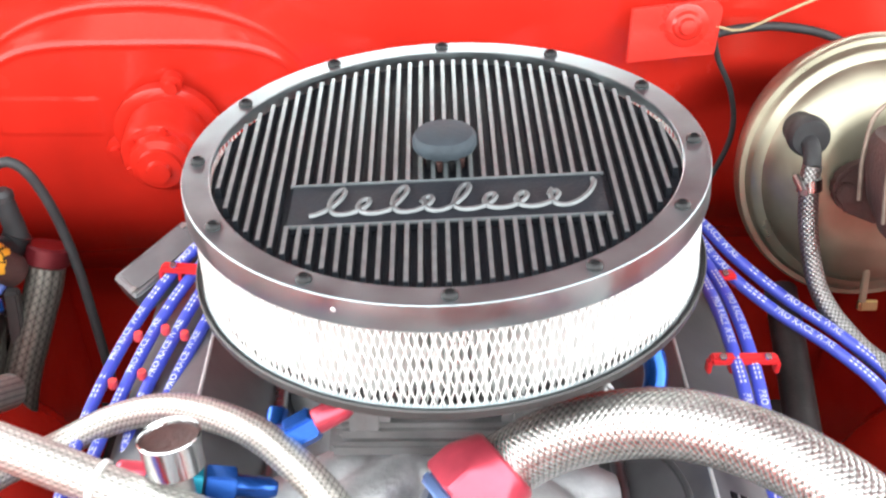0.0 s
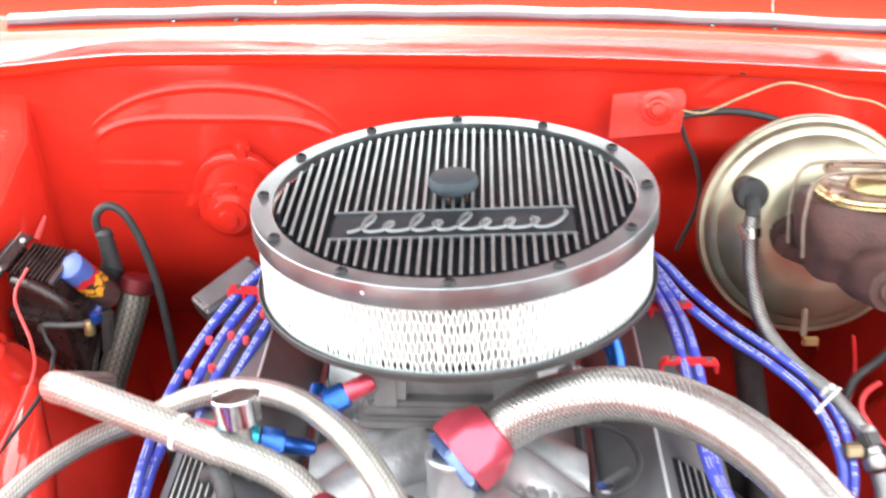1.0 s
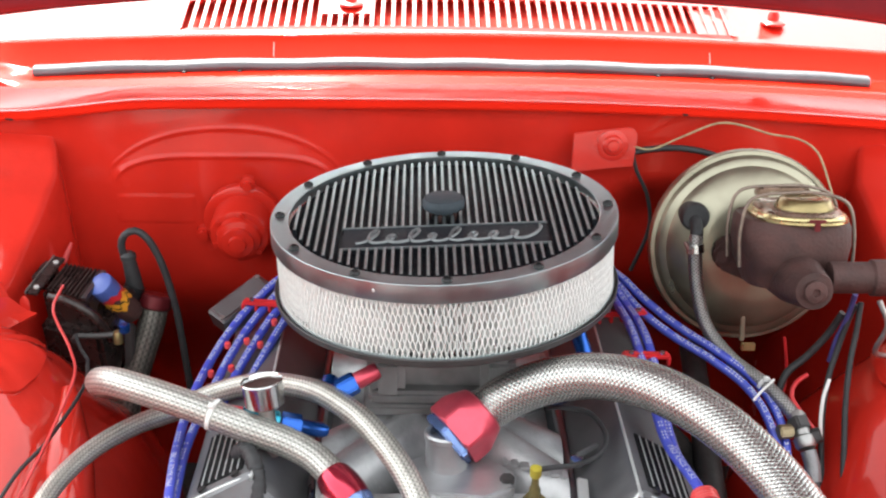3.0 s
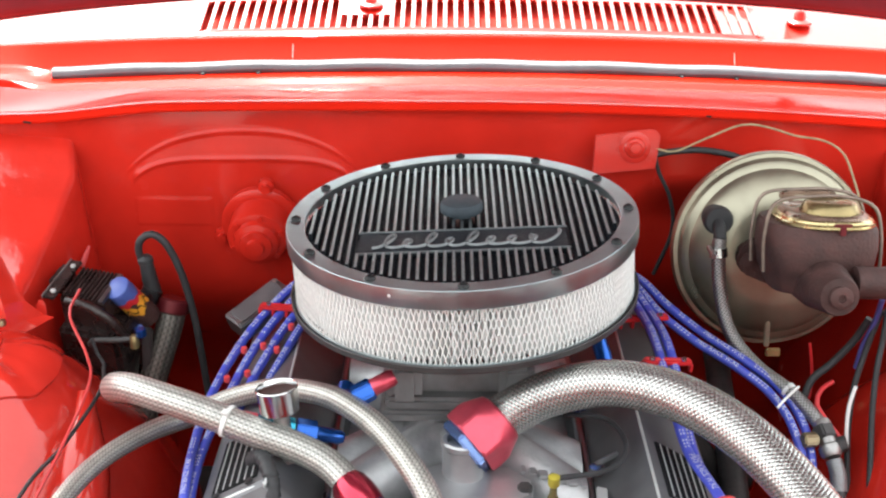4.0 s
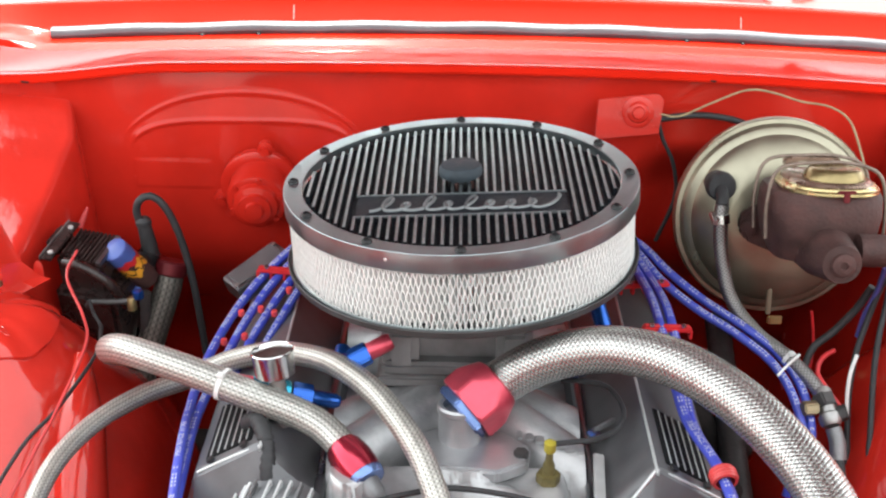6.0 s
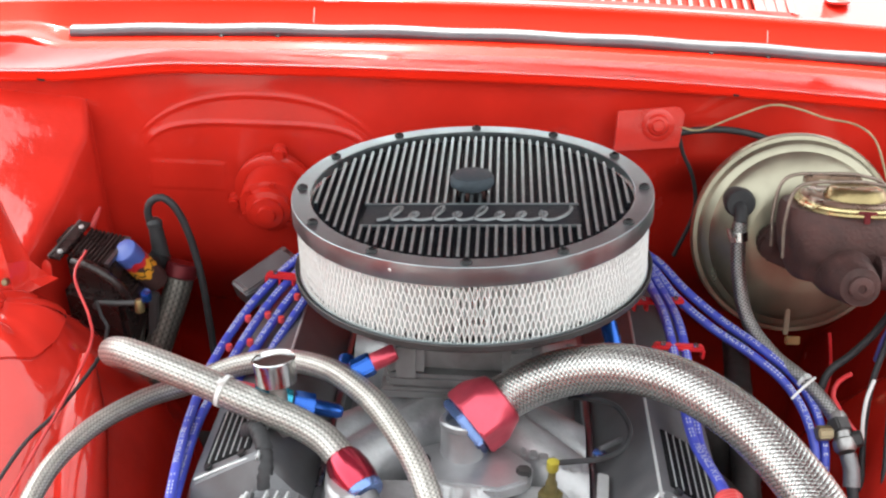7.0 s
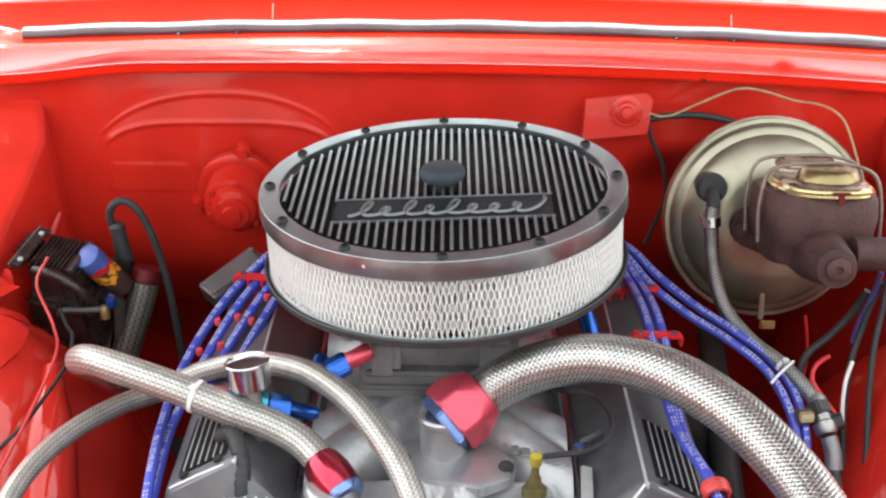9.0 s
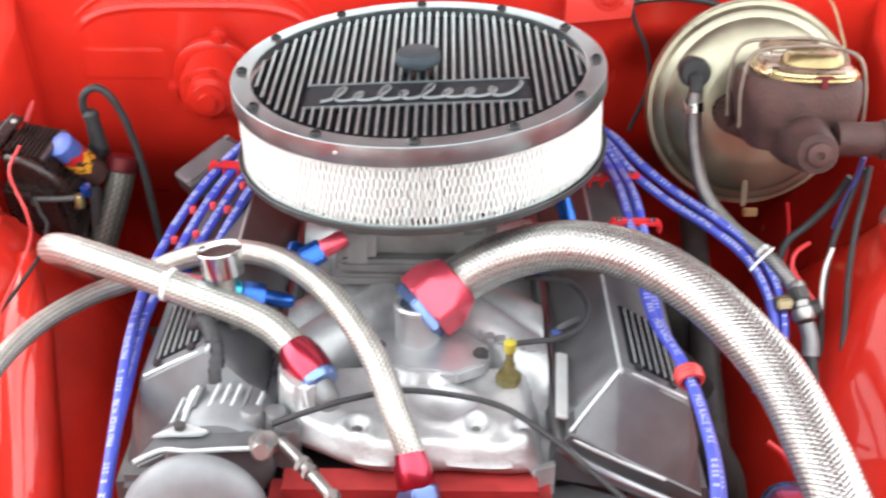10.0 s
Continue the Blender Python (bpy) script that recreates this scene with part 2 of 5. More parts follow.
def sub(name, bm, material, parent, label="", smooth=True, angle=38):
    """A part in its parent's own frame."""
    return part(name, bm, material, parent, label, True, smooth, angle)


def thing(name, m, label, category, group="", kind=""):
    ob = new(name)
    ob.empty_display_size = 0.02
    ob.matrix_basis = m
    return tagged(ob, label, category, group, kind)


def solid(name, bm, material, label, category="", group="", kind="", smooth=True, angle=38):
    return tagged(new(name, finish(name, bm, material, smooth, angle)), label, category, group, kind)


def box(size, center=(0, 0, 0), bevel=0.0, m=None, seg=2):
    bm = bmesh.new()
    bmesh.ops.create_cube(bm, size=1)
    bmesh.ops.scale(bm, vec=size, verts=bm.verts)
    if bevel:
        bmesh.ops.bevel(bm, geom=bm.edges[:], offset=bevel, segments=seg, affect="EDGES")
    bmesh.ops.translate(bm, vec=center, verts=bm.verts)
    if m is not None:
        bmesh.ops.transform(bm, matrix=m, verts=bm.verts)
    return bm


def lathe(profile, n=40, m=None, closed_ends=True, sx=1.0, sy=1.0):
    """Turns (radius, height) points about z."""
    bm = bmesh.new()
    rings = []
    for r, z in profile:
        if r < 1e-6:
            rings.append([bm.verts.new((0, 0, z))])
        else:
            rings.append([bm.verts.new((sx * r * math.cos(2 * math.pi * i / n), sy * r * math.sin(2 * math.pi * i / n), z)) for i in range(n)])
    for a, b in zip(rings[:-1], rings[1:]):
        for i in range(n):
            j = (i + 1) % n
            if len(a) == 1 and len(b) == 1:
                continue
            if len(a) == 1:
                bm.faces.new((a[0], b[i], b[j]))
            elif len(b) == 1:
                bm.faces.new((a[i], a[j], b[0]))
            else:
                bm.faces.new((a[i], a[j], b[j], b[i]))
    if closed_ends:
        for ring in (rings[0], rings[-1]):
            if len(ring) > 2:
                bm.faces.new(ring)
    if m is not None:
        bmesh.ops.transform(bm, matrix=m, verts=bm.verts)
    return bm


def along(p, q, roll=0.0):
    """A frame at p whose z points to q."""
    d = (Vector(q) - Vector(p)).normalized()
    return Matrix.Translation(p) @ d.to_track_quat("Z", "Y").to_matrix().to_4x4() @ pose(0, 0, 0, 0, 0, roll)


def spline(points, step=0.006):
    """A smooth line through points, as evenly spaced points."""
    pts = [Vector(p) for p in points]
    ext = [2 * pts[0] - pts[1]] + pts + [2 * pts[-1] - pts[-2]]
    out = []
    for i in range(1, len(ext) - 2):
        p0, p1, p2, p3 = ext[i - 1:i + 3]
        n = max(2, int((p2 - p1).length / step))
        for k in range(n):
            t = k / n
            out.append(0.5 * ((2 * p1) + (p2 - p0) * t + (2 * p0 - 5 * p1 + 4 * p2 - p3) * t * t + (3 * p1 - p0 - 3 * p2 + p3) * t * t * t))
    out.append(pts[-1].copy())
    return out


def frames(line):
    """Position, tangent and two normals along a line, without twist."""
    res = []
    up = Vector((0, 0, 1))
    for i, p in enumerate(line):
        t = (line[min(i + 1, len(line) - 1)] - line[max(i - 1, 0)]).normalized()
        if i == 0:
            a = t.cross(up)
            if a.length < 1e-3:
                a = t.cross(Vector((0, 1, 0)))
            a.normalize()
        else:
            a = (a - t * a.dot(t)).normalized()
        res.append((p, t, a, a.cross(t)))
    return res


def tube(points, r, n=14, step=0.006, cap=True, radii=None):
    """A round hose along points, with u round it and v along it."""
    bm = bmesh.new()
    uvl = bm.loops.layers.uv.new("UVMap")
    line = spline(points, step)
    fr = frames(line)
    total, v = 0.0, [0.0]
    for a, b in zip(line[:-1], line[1:]):
        total += (b - a).length
        v.append(total)
    rings = []
    for k, (p, t, a, b) in enumerate(fr):
        rr = r if radii is None else float(r * np.interp(v[k] / total, *radii))
        rings.append([bm.verts.new(p + rr * (math.cos(2 * math.pi * i / n) * a + math.sin(2 * math.pi * i / n) * b)) for i in range(n)])
    for k in range(len(rings) - 1):
        for i in range(n):
            j = (i + 1) % n
            f = bm.faces.new((rings[k][i], rings[k][j], rings[k + 1][j], rings[k + 1][i]))
            for loop, (uu, vv) in zip(f.loops, ((i, k), (i + 1, k), (i + 1, k + 1), (i, k + 1))):
                loop[uvl].uv = (uu / n, v[vv])
    if cap:
        bm.faces.new(rings[0])
        bm.faces.new(rings[-1])
    return bm


def prism(outline, depth, bevel=0.0, m=None, seg=2):
    """Extrudes an outline in x, y by depth along z."""
    bm = bmesh.new()
    vs = [bm.verts.new((x, y, 0)) for x, y in outline]
    f = bm.faces.new(vs)
    ext = bmesh.ops.extrude_face_region(bm, geom=[f])
    bmesh.ops.translate(bm, vec=(0, 0, depth), verts=[g for g in ext["geom"] if isinstance(g, bmesh.types.BMVert)])
    bmesh.ops.recalc_face_normals(bm, faces=bm.faces[:])
    if bevel:
        bmesh.ops.bevel(bm, geom=bm.edges[:], offset=bevel, segments=seg, affect="EDGES")
    if m is not None:
        bmesh.ops.transform(bm, matrix=m, verts=bm.verts)
    return bm


def loft(sections, closed=False, caps=False):
    """Skins rows of points with one another."""
    bm = bmesh.new()
    rows = [[bm.verts.new(p) for p in s] for s in sections]
    n = len(rows[0])
    for a, b in zip(rows[:-1], rows[1:]):
        for i in range(n if closed else n - 1):
            j = (i + 1) % n
            bm.faces.new((a[i], a[j], b[j], b[i]))
    if caps:
        bm.faces.new(rows[0])
        bm.faces.new(rows[-1])
    return bm


def merge(*bms):
    out = bmesh.new()
    for b in bms:
        me = bpy.data.meshes.new("tmp")
        b.to_mesh(me)
        b.free()
        out.from_mesh(me)
        bpy.data.meshes.remove(me)
    return out


def thicken(bm, t):
    bmesh.ops.recalc_face_normals(bm, faces=bm.faces[:])
    bmesh.ops.solidify(bm, geom=bm.faces[:], thickness=t)
    return bm


def hexagon(r, h, bevel=0.001, m=None):
    return prism([(r * math.cos(math.pi * k / 3), r * math.sin(math.pi * k / 3)) for k in range(6)], h, bevel, m)


def smooth01(t):
    t = max(0.0, min(1.0, t))
    return t * t * (3 - 2 * t)


MID = 0.025  # the car's middle, in x


def mirror_x(p):
    return (2 * MID - p[0], p[1], p[2])


# ---- the car's body ----
# Unseen ground, made pale so it bounces light up into the bay.
ground_bm = bmesh.new()
bmesh.ops.create_grid(ground_bm, x_segments=8, y_segments=8, size=400)
solid("ground", ground_bm, PALE_GROUND, "unseen ground, made pale to bounce light into the bay", kind="structure")


def rbox(x, z, cx, cz, hx, hz, r):
    dx, dz = abs(x - cx) - hx + r, abs(z - cz) - hz + r
    return math.hypot(max(dx, 0), max(dz, 0)) + min(max(dx, dz), 0) - r


def firewall_y(x, z):
    y = 0.276
    # a pressed pad: its foot is an arch, its top edge a flatter one
    dx = x + 0.268
    foot = 0.873 + 0.0716 * (1 - min(1, abs(dx / 0.150)) ** 2.2) ** 0.6
    edge = 0.865 + 0.0435 * (1 - min(1, abs(dx / 0.140)) ** 4) ** 0.5
    sides = smooth01((0.156 - abs(dx)) / 0.030)
    rise = smooth01((foot - z) / max(0.012, foot - edge)) * sides
    low = smooth01((z - 0.72) / 0.10)
    y -= 0.0032 * rise * low
    band = smooth01((0.150 - abs(dx)) / 0.02) * smooth01((z - 0.855) / 0.03)
    y -= band * (0.0021 * math.exp(-((z - foot) / 0.0029) ** 2) + 0.0024 * math.exp(-((z - edge) / 0.0029) ** 2))
    y -= 0.0009 * smooth01(-rbox(x, z, -0.357, 0.835, 0.049, 0.0195, 0.003) / 0.0022)
    # assumed recess and lean, shaped in to darken the wall's lower part
    y += 0.045 * smooth01(-rbox(x, z, 0.345, 0.70, 0.160, 0.195, 0.09) / 0.085)
    y += 0.22 * smooth01((0.765 - z) / 0.30) ** 1.2  # toe board's backward lean, assumed so the foot falls darker
    return y


def crown(x, k):
    return -k * ((x - MID) / 0.56) ** 2


def lip_drop(x):
    """Fall of the gutter's front lip: nearly level on the passenger side, then bending down."""
    return crown(x, 0.010) - 0.012 * smooth01((-0.35 - x) / 0.18) if x < MID else crown(x, 0.021)


xs = np.concatenate([np.linspace(-0.66, -0.445, 24), np.linspace(-0.443, -0.12, 150), np.linspace(-0.115, 0.71, 84)])
zs = np.concatenate([np.linspace(0.30, 0.755, 40), np.linspace(0.757, 0.973, 100)])
fw = loft([[(x, firewall_y(x, z), z + lip_drop(x) * smooth01((z - 0.85) / 0.1)) for x in xs] for z in zs])
bmesh.ops.recalc_face_normals(fw, faces=fw.faces[:])
solid("wall_firewall", thicken(fw, -0.004), RED, "glossy red painted sheet steel firewall with stamped panels", kind="structure", angle=60)

COWL = [(0.276, 0.9728), (0.266, 0.9730), (0.2625, 0.9742), (0.2615, 0.977), (0.266, 0.981), (0.272, 0.983), (0.275, 0.9832), (0.282, 0.983), (0.285, 0.9825), (0.296, 0.9793), (0.299, 0.9788), (0.330, 0.9784),
        (0.3635, 0.9778), (0.3665, 0.9785), (0.3745, 0.9820), (0.377, 0.9826), (0.384, 0.983), (0.400, 0.9835), (0.425, 0.983), (0.438, 0.986), (0.456, 1.0145), (0.4585, 1.0172), (0.4625, 1.0180), (0.4655, 1.0183)]
cx_s = np.linspace(-0.66, 0.71, 110)


def gutter_z(x, y, z):
    back = smooth01((y - 0.28) / 0.09)
    end = 0.012 * smooth01((-0.530 - x) / 0.07) * smooth01((y - 0.30) / 0.08) * smooth01((0.462 - y) / 0.02)
    return z + (1 - back) * lip_drop(x) + back * crown(x, 0.016) + end


gut = loft([[(x, y, gutter_z(x, y, z)) for y, z in COWL] for x in cx_s])
solid("cowl_gutter", thicken(gut, 0.002), RED_GUTTER, "red painted rain gutter at the top of the firewall", kind="structure", angle=50)

# chips and drips in the gutter's paint
PRIMER = mat("pale_primer_chip", (0.55, 0.42, 0.38), 0.6, 0, 0, 0.2, 200)
gutter = bpy.data.objects["cowl_gutter"]
for jx, jy, jz, sx, sz in ((-0.222, 0.4465, 1.0005, 0.0014, 0.020), (0.368, 0.4465, 0.9990, 0.0012, 0.016), (-0.20, 0.4575, 1.0160, 0.020, 0.0010)):
    part("paint_chip", box((sx, 0.0007, sz), (0, 0, 0), 0.0003, pose(jx, jy - 0.0006, jz + crown(jx, 0.017), 0 if sz < 0.005 else -32)), PRIMER, gutter, "pale chip through the paint")

for jx, sx in ((0.300, 0.007), (-0.524, 0.010)):
    part("lip_scuff", box((sx, 0.0012, 0.0026), (0, 0, 0), 0.0005, pose(jx, 0.2612, 0.9765 + lip_drop(jx), 0, 6, 0)), SHADE_AND_SCUFF, gutter, "dark scuff on the lip")


def panel_z(x, y):
    return 1.0185 + (y - 0.466) * 0.27 + crown(x, 0.016)


# louvred cowl panel: slots are open between narrow bars
SLOT0, SLOT1, SLOTS = -0.355, 0.413, 53
pitch = (SLOT1 - SLOT0) / SLOTS
cowl = bmesh.new()


def cowl_quad(x0, x1, y0, y1):
    v = [cowl.verts.new((x, y, panel_z(x, y))) for x, y in ((x0, y0), (x1, y0), (x1, y1), (x0, y1))]
    cowl.faces.new(v)


YA, YB, YC = 0.478, 0.556, 0.80
edges = list(np.linspace(-0.66, SLOT0, 8)) + [SLOT0 + pitch * k for k in range(1, SLOTS + 1)] + list(np.linspace(SLOT1, 0.71, 8))[1:]
for x0, x1 in zip(edges[:-1], edges[1:]):
    cowl_quad(x0, x1, 0.4665, YA)
    cowl_quad(x0, x1, YB, YC)
    if x1 <= SLOT0 + 1e-6 or x0 >= SLOT1 - 1e-6:
        cowl_quad(x0, x1, YA, YB)
    else:
        short = -0.168 < x0 < -0.098
        xm = x0 + 0.34 * (x1 - x0)
        cowl_quad(x0, xm, YA, YB)
        y_lo, y_hi = (YA, YA + 0.034) if short else (YA, YB)
        if short:
            cowl_quad(xm, x1, YA + 0.034, YB)
        cut = 0.32 * (x1 - xm)  # rounded slot ends
        for cx_, sx_ in ((xm, 1), (x1, -1)):
            for cy_, sy_ in ((y_lo, 1), (y_hi, -1)):
                corner = [cowl.verts.new((x, y, panel_z(x, y))) for x, y in ((cx_, cy_), (cx_ + sx_ * cut, cy_), (cx_ + sx_ * 0.3 * cut, cy_ + sy_ * 0.7 * cut), (cx_, cy_ + sy_ * 1.7 * cut))]
                cowl.faces.new(corner if sx_ * sy_ > 0 else corner[::-1])
bmesh.ops.remove_doubles(cowl, verts=cowl.verts, dist=0.0002)
bmesh.ops.solidify(cowl, geom=cowl.faces[:], thickness=0.0025)
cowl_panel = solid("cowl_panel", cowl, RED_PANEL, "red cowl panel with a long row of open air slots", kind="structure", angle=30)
trough = loft([[(x, 0.470, 1.013 + crown(x, 0.016)), (x, 0.474, 1.004 + crown(x, 0.016)), (x, 0.575, 1.030 + crown(x, 0.016)), (x, 0.60, 1.046 + crown(x, 0.016))] for x in np.linspace(-0.38, 0.44, 12)])
solid("cowl_trough", thicken(trough, 0.002), RED_FLAT, "red air trough under the cowl slots", kind="structure")

seal_pts = [(x, 0.412, 0.987 + crown(x, 0.016)) for x in np.linspace(-0.534, 0.576, 14)]
seal_bm = loft([[(p[0], p[1] + a, p[2] + b + 0.0008 * math.sin(40 * p[0])) for a, b in ((-0.0065, -0.005), (-0.0105, -0.0015), (-0.0120, 0.0015), (-0.0112, 0.0045), (-0.0085, 0.0075), (-0.0045, 0.0092), (0.005, 0.0088), (0.010, 0.004), (0.010, -0.004))] for p in [Vector(q) for q in spline(seal_pts, 0.02)]], closed=True, caps=True)
seal = thing("hood_seal", pose(MID, 0.412, 0.983), "grey rubber hood seal strip along the cowl", "seal strip")
part("strip", seal_bm, SEAL_RUBBER, seal)
for jx in (-0.335, -0.262, 0.290, 0.362):
    part("retaining_clip", lathe([(0.0032, -0.001), (0.0030, 0.0014), (0, 0.0018)], 12, pose(jx, 0.3985, 0.9842 + crown(jx, 0.016))), RUBBER, seal, "tiny dark rubber clip")

for jx, jy in ((-0.122, 0.533), (0.468, 0.515)):
    jz = panel_z(jx, jy)
    jet = thing("washer_jet", pose(jx, jy, jz + 0.003), "small red painted windscreen washer jet on the cowl", "washer jet", "washer jets on the cowl")
    sub("base", lathe([(0.017, 0), (0.017, 0.003), (0.012, 0.006), (0, 0.006)], 20), RED_ROUGH, jet)
    sub("nozzle", lathe([(0.008, 0.005), (0.008, 0.014), (0.005, 0.018), (0, 0.018)], 14), RED_ROUGH, jet)


# inner fenders with a sloping top, and strut towers
def inner_fender(name, side, label):
    f = (lambda p: p) if side < 0 else mirror_x
    a0, a1, b0, b1 = (-0.479, 0.274, 0.926), (-0.470, 0.238, 0.894), (-0.493, 0.10, 0.816), (-0.512, -0.06, 0.757)
    c1, d1 = (-0.50, -0.9, 0.55), (-0.50, -0.9, 0.30)
    cols = []
    for p in ((-0.479, 0.46, 0.94), a0, a1, b0, b1, c1):
        low = (-0.425 if p[1] > 0 else -0.45, p[1], 0.28)
        mid_ = (p[0] * 0.55 + low[0] * 0.45, p[1], p[2] * 0.6 + 0.28 * 0.4)
        far = p[2] + (0.012 if p[1] > 0.2 else 0.0 if p[1] > 0.05 else -0.055) if p[1] > -0.5 else 0.52
        slope = (far - p[2]) / (-0.66 - p[0])
        cols.append([low, mid_, (p[0] + 0.0025, p[1], p[2] - 0.018), (p[0] + 0.0012, p[1], p[2] - 0.0055), (p[0] - 0.0008, p[1], p[2] - 0.0012), (p[0] - 0.005, p[1], p[2] - 0.003 * slope), (p[0] - 0.016, p[1], p[2] - 0.016 * slope),
                     (p[0] - 0.07, p[1], p[2] - 0.07 * slope), (-0.66, p[1], far), (-0.665, p[1], 0.865)])
    rows = list(zip(*[spline(line, 10.0) for line in zip(*cols)]))
    bm = loft([[f(q) for q in row] for row in rows])
    return solid(name, thicken(bm, 0.003), RED_GLOSS if side < 0 else RED, label, kind="structure", angle=50)


inner_fender("inner_fender_passenger", -1, "glossy red inner fender panel with a sloping ledge")
inner_fender("inner_fender_driver", 1, "glossy red inner fender panel with a sloping ledge")


def tower(side):
    f = 1 if side < 0 else -1
    cx = -0.512 if side < 0 else 2 * MID + 0.512
    t = thing("strut_tower", pose(cx, -0.02, 0.28), "red painted strut tower pressed from sheet steel", "strut tower", "strut towers", "structure")
    secs = []
    for z, rx, ry in ((0, 0.25, 0.31), (0.20, 0.225, 0.262), (0.30, 0.195, 0.218), (0.37, 0.163, 0.170), (0.42, 0.137, 0.130), (0.45, 0.119, 0.104), (0.475, 0.102, 0.081), (0.491, 0.088, 0.064),
                      (0.4955, 0.0905, 0.0665), (0.503, 0.084, 0.060), (0.511, 0.072, 0.050), (0.517, 0.055, 0.038), (0.521, 0.03, 0.02)):
        row = []
        for i in range(72):
            a = 2 * math.pi * i / 72
            c, s_ = math.cos(a), math.sin(a)
            e = 0.72
            wob = 1 + 0.022 * math.sin(3 * a + 21 * z) * smooth01((z - 0.3) / 0.15) + 0.012 * math.sin(7 * a + 2)
            dent = 0.003 * math.sin(5 * a + 1.3) * smooth01((z - 0.47) / 0.02) + 0.0012 * math.sin(11 * a) * smooth01((z - 0.47) / 0.02)
            row.append((rx * wob * math.copysign(abs(c) ** e, c), ry * wob * math.copysign(abs(s_) ** e, s_), z + dent))
        secs.append(row)
    sub("column", loft(secs, closed=True, caps=True), RED_GLOSS if side < 0 else RED, t, angle=50)
    sub("mount_ring", lathe([(0.030, 0.517), (0.030, 0.526), (0.025, 0.530), (0.016, 0.530), (0.016, 0.522)], 28), RED_ROUGH, t)
    # folded brace from the tower up to the fender, with its spread foot
    def at(p):
        return (f * (p[0] + 0.512), p[1] + 0.02, p[2] - 0.28)

    brace = loft([[at(p) for p in row] for row in (
        ((-0.575, 0.000, 0.780), (-0.535, 0.008, 0.786), (-0.500, 0.015, 0.789), (-0.484, 0.022, 0.789), (-0.462, 0.034, 0.797), (-0.446, 0.045, 0.803)),
        ((-0.575, 0.006, 0.800), (-0.540, 0.010, 0.802), (-0.502, 0.014, 0.804), (-0.4865, 0.017, 0.805), (-0.474, 0.036, 0.803), (-0.458, 0.050, 0.803)),
        ((-0.578, 0.010, 0.830), (-0.542, 0.014, 0.832), (-0.505, 0.017, 0.832), (-0.489, 0.018, 0.832), (-0.4765, 0.037, 0.826), (-0.4735, 0.042, 0.824)),
        ((-0.585, 0.018, 0.880), (-0.552, 0.022, 0.880), (-0.516, 0.024, 0.878), (-0.500, 0.025, 0.876), (-0.499, 0.052, 0.866), (-0.496, 0.057, 0.864)),
        ((-0.600, 0.040, 0.950), (-0.570, 0.044, 0.950), (-0.546, 0.046, 0.948), (-0.530, 0.047, 0.945), (-0.533, 0.076, 0.928), (-0.530, 0.081, 0.926)))])
    sub("brace", thicken(brace, 0.0025), RED_GLOSS if side < 0 else RED, t, "folded red brace with a spread foot", angle=25)
    bolt = sub("stud", lathe([(0.0042, 0.0), (0.0042, 0.004), (0.0032, 0.007), (0, 0.0072)], 12, along(at((-0.4905, 0.014, 0.812)), at((-0.487, -0.05, 0.830)))), BRASS, t, "pale zinc plated stud end")
    sub("tab", prism([(-0.0058, 0), (0.0058, 0), (0.005, 0.020), (0.002, 0.025), (-0.002, 0.025), (-0.005, 0.020)], 0.003, 0.0008, pose(0.048 * f, 0.080, 0.510, 80, 0, 10)), RED_ROUGH, t, "upright red tab")
    return t


tower(-1)
tower(1)
solid("wheelhouse_rib", tube([(-0.400, -0.02, 0.745), (-0.395, -0.06, 0.718), (-0.388, -0.11, 0.672), (-0.378, -0.17, 0.60), (-0.37, -0.25, 0.50), (-0.36, -0.36, 0.36)], 0.034, 28, 0.02, True, ([0, 0.15, 0.5, 1], [0.25, 0.85, 1.0, 1.1])), RED_GLOSS, "rounded red pressing down the wheelhouse", kind="structure")

# Corner highlight built as a pale bead, placed to fit the camera's view.
solid("trim_highlight_bead", tube([(-0.4517, 0.215, 0.8127), (-0.4550, 0.209, 0.804), (-0.4595, 0.200, 0.7922)], 0.0030, 8, 0.004, True, ([0, 0.4, 1], [0.5, 1.0, 1.3])), PINK_PLASTIC, "pale red bead in place of a highlight in the panel corner", kind="structure")

# unseen outer fender tops and front panel close the bay, kept low for sidelight
for side, nm in ((-1, "fender_passenger"), (1, "fender_driver")):
    f = (lambda p: p) if side < 0 else mirror_x
    bm = loft([[f((-0.655, y, 0.868)), f((-0.675, y, 0.875)), f((-0.75, y, 0.865)), f((-0.80, y, 0.80)), f((-0.82, y, 0.5))] for y in (0.30, 0.0, -0.4, -0.95)])
    solid(nm, thicken(bm, 0.002), RED, "glossy red front fender", kind="structure")
support = merge(box((0.90, 0.05, 0.45), (0.185, -0.60, 0.655), 0.008), box((0.36, 0.05, 0.22), (-0.445, -0.60, 0.54), 0.008), box((0.10, 0.05, 0.22), (0.69, -0.60, 0.54), 0.008))
solid("radiator_support", support, RED_ROUGH, "red painted radiator support panel", kind="structure")
rows = [[(x, y, 0.884 + 0.003 * math.sin(9 * x + 20 * y) + 0.0012 * math.sin(31 * x)) for x in np.linspace(-0.222, 0.60, 28)] for y in np.linspace(-0.78, -0.535, 8)]
card = loft(rows)
solid("white_card", thicken(card, 0.0012), WHITE_CARD, "plain white card lying on the radiator support", "card")

# unseen wall added behind the camera, to block low sky and bounce some light
SKY_BLOCK_GREY = mat("sky_block_grey", (0.20, 0.197, 0.19), 0.9, 0, 0, 0.15, 1.2, 0.4, 30)
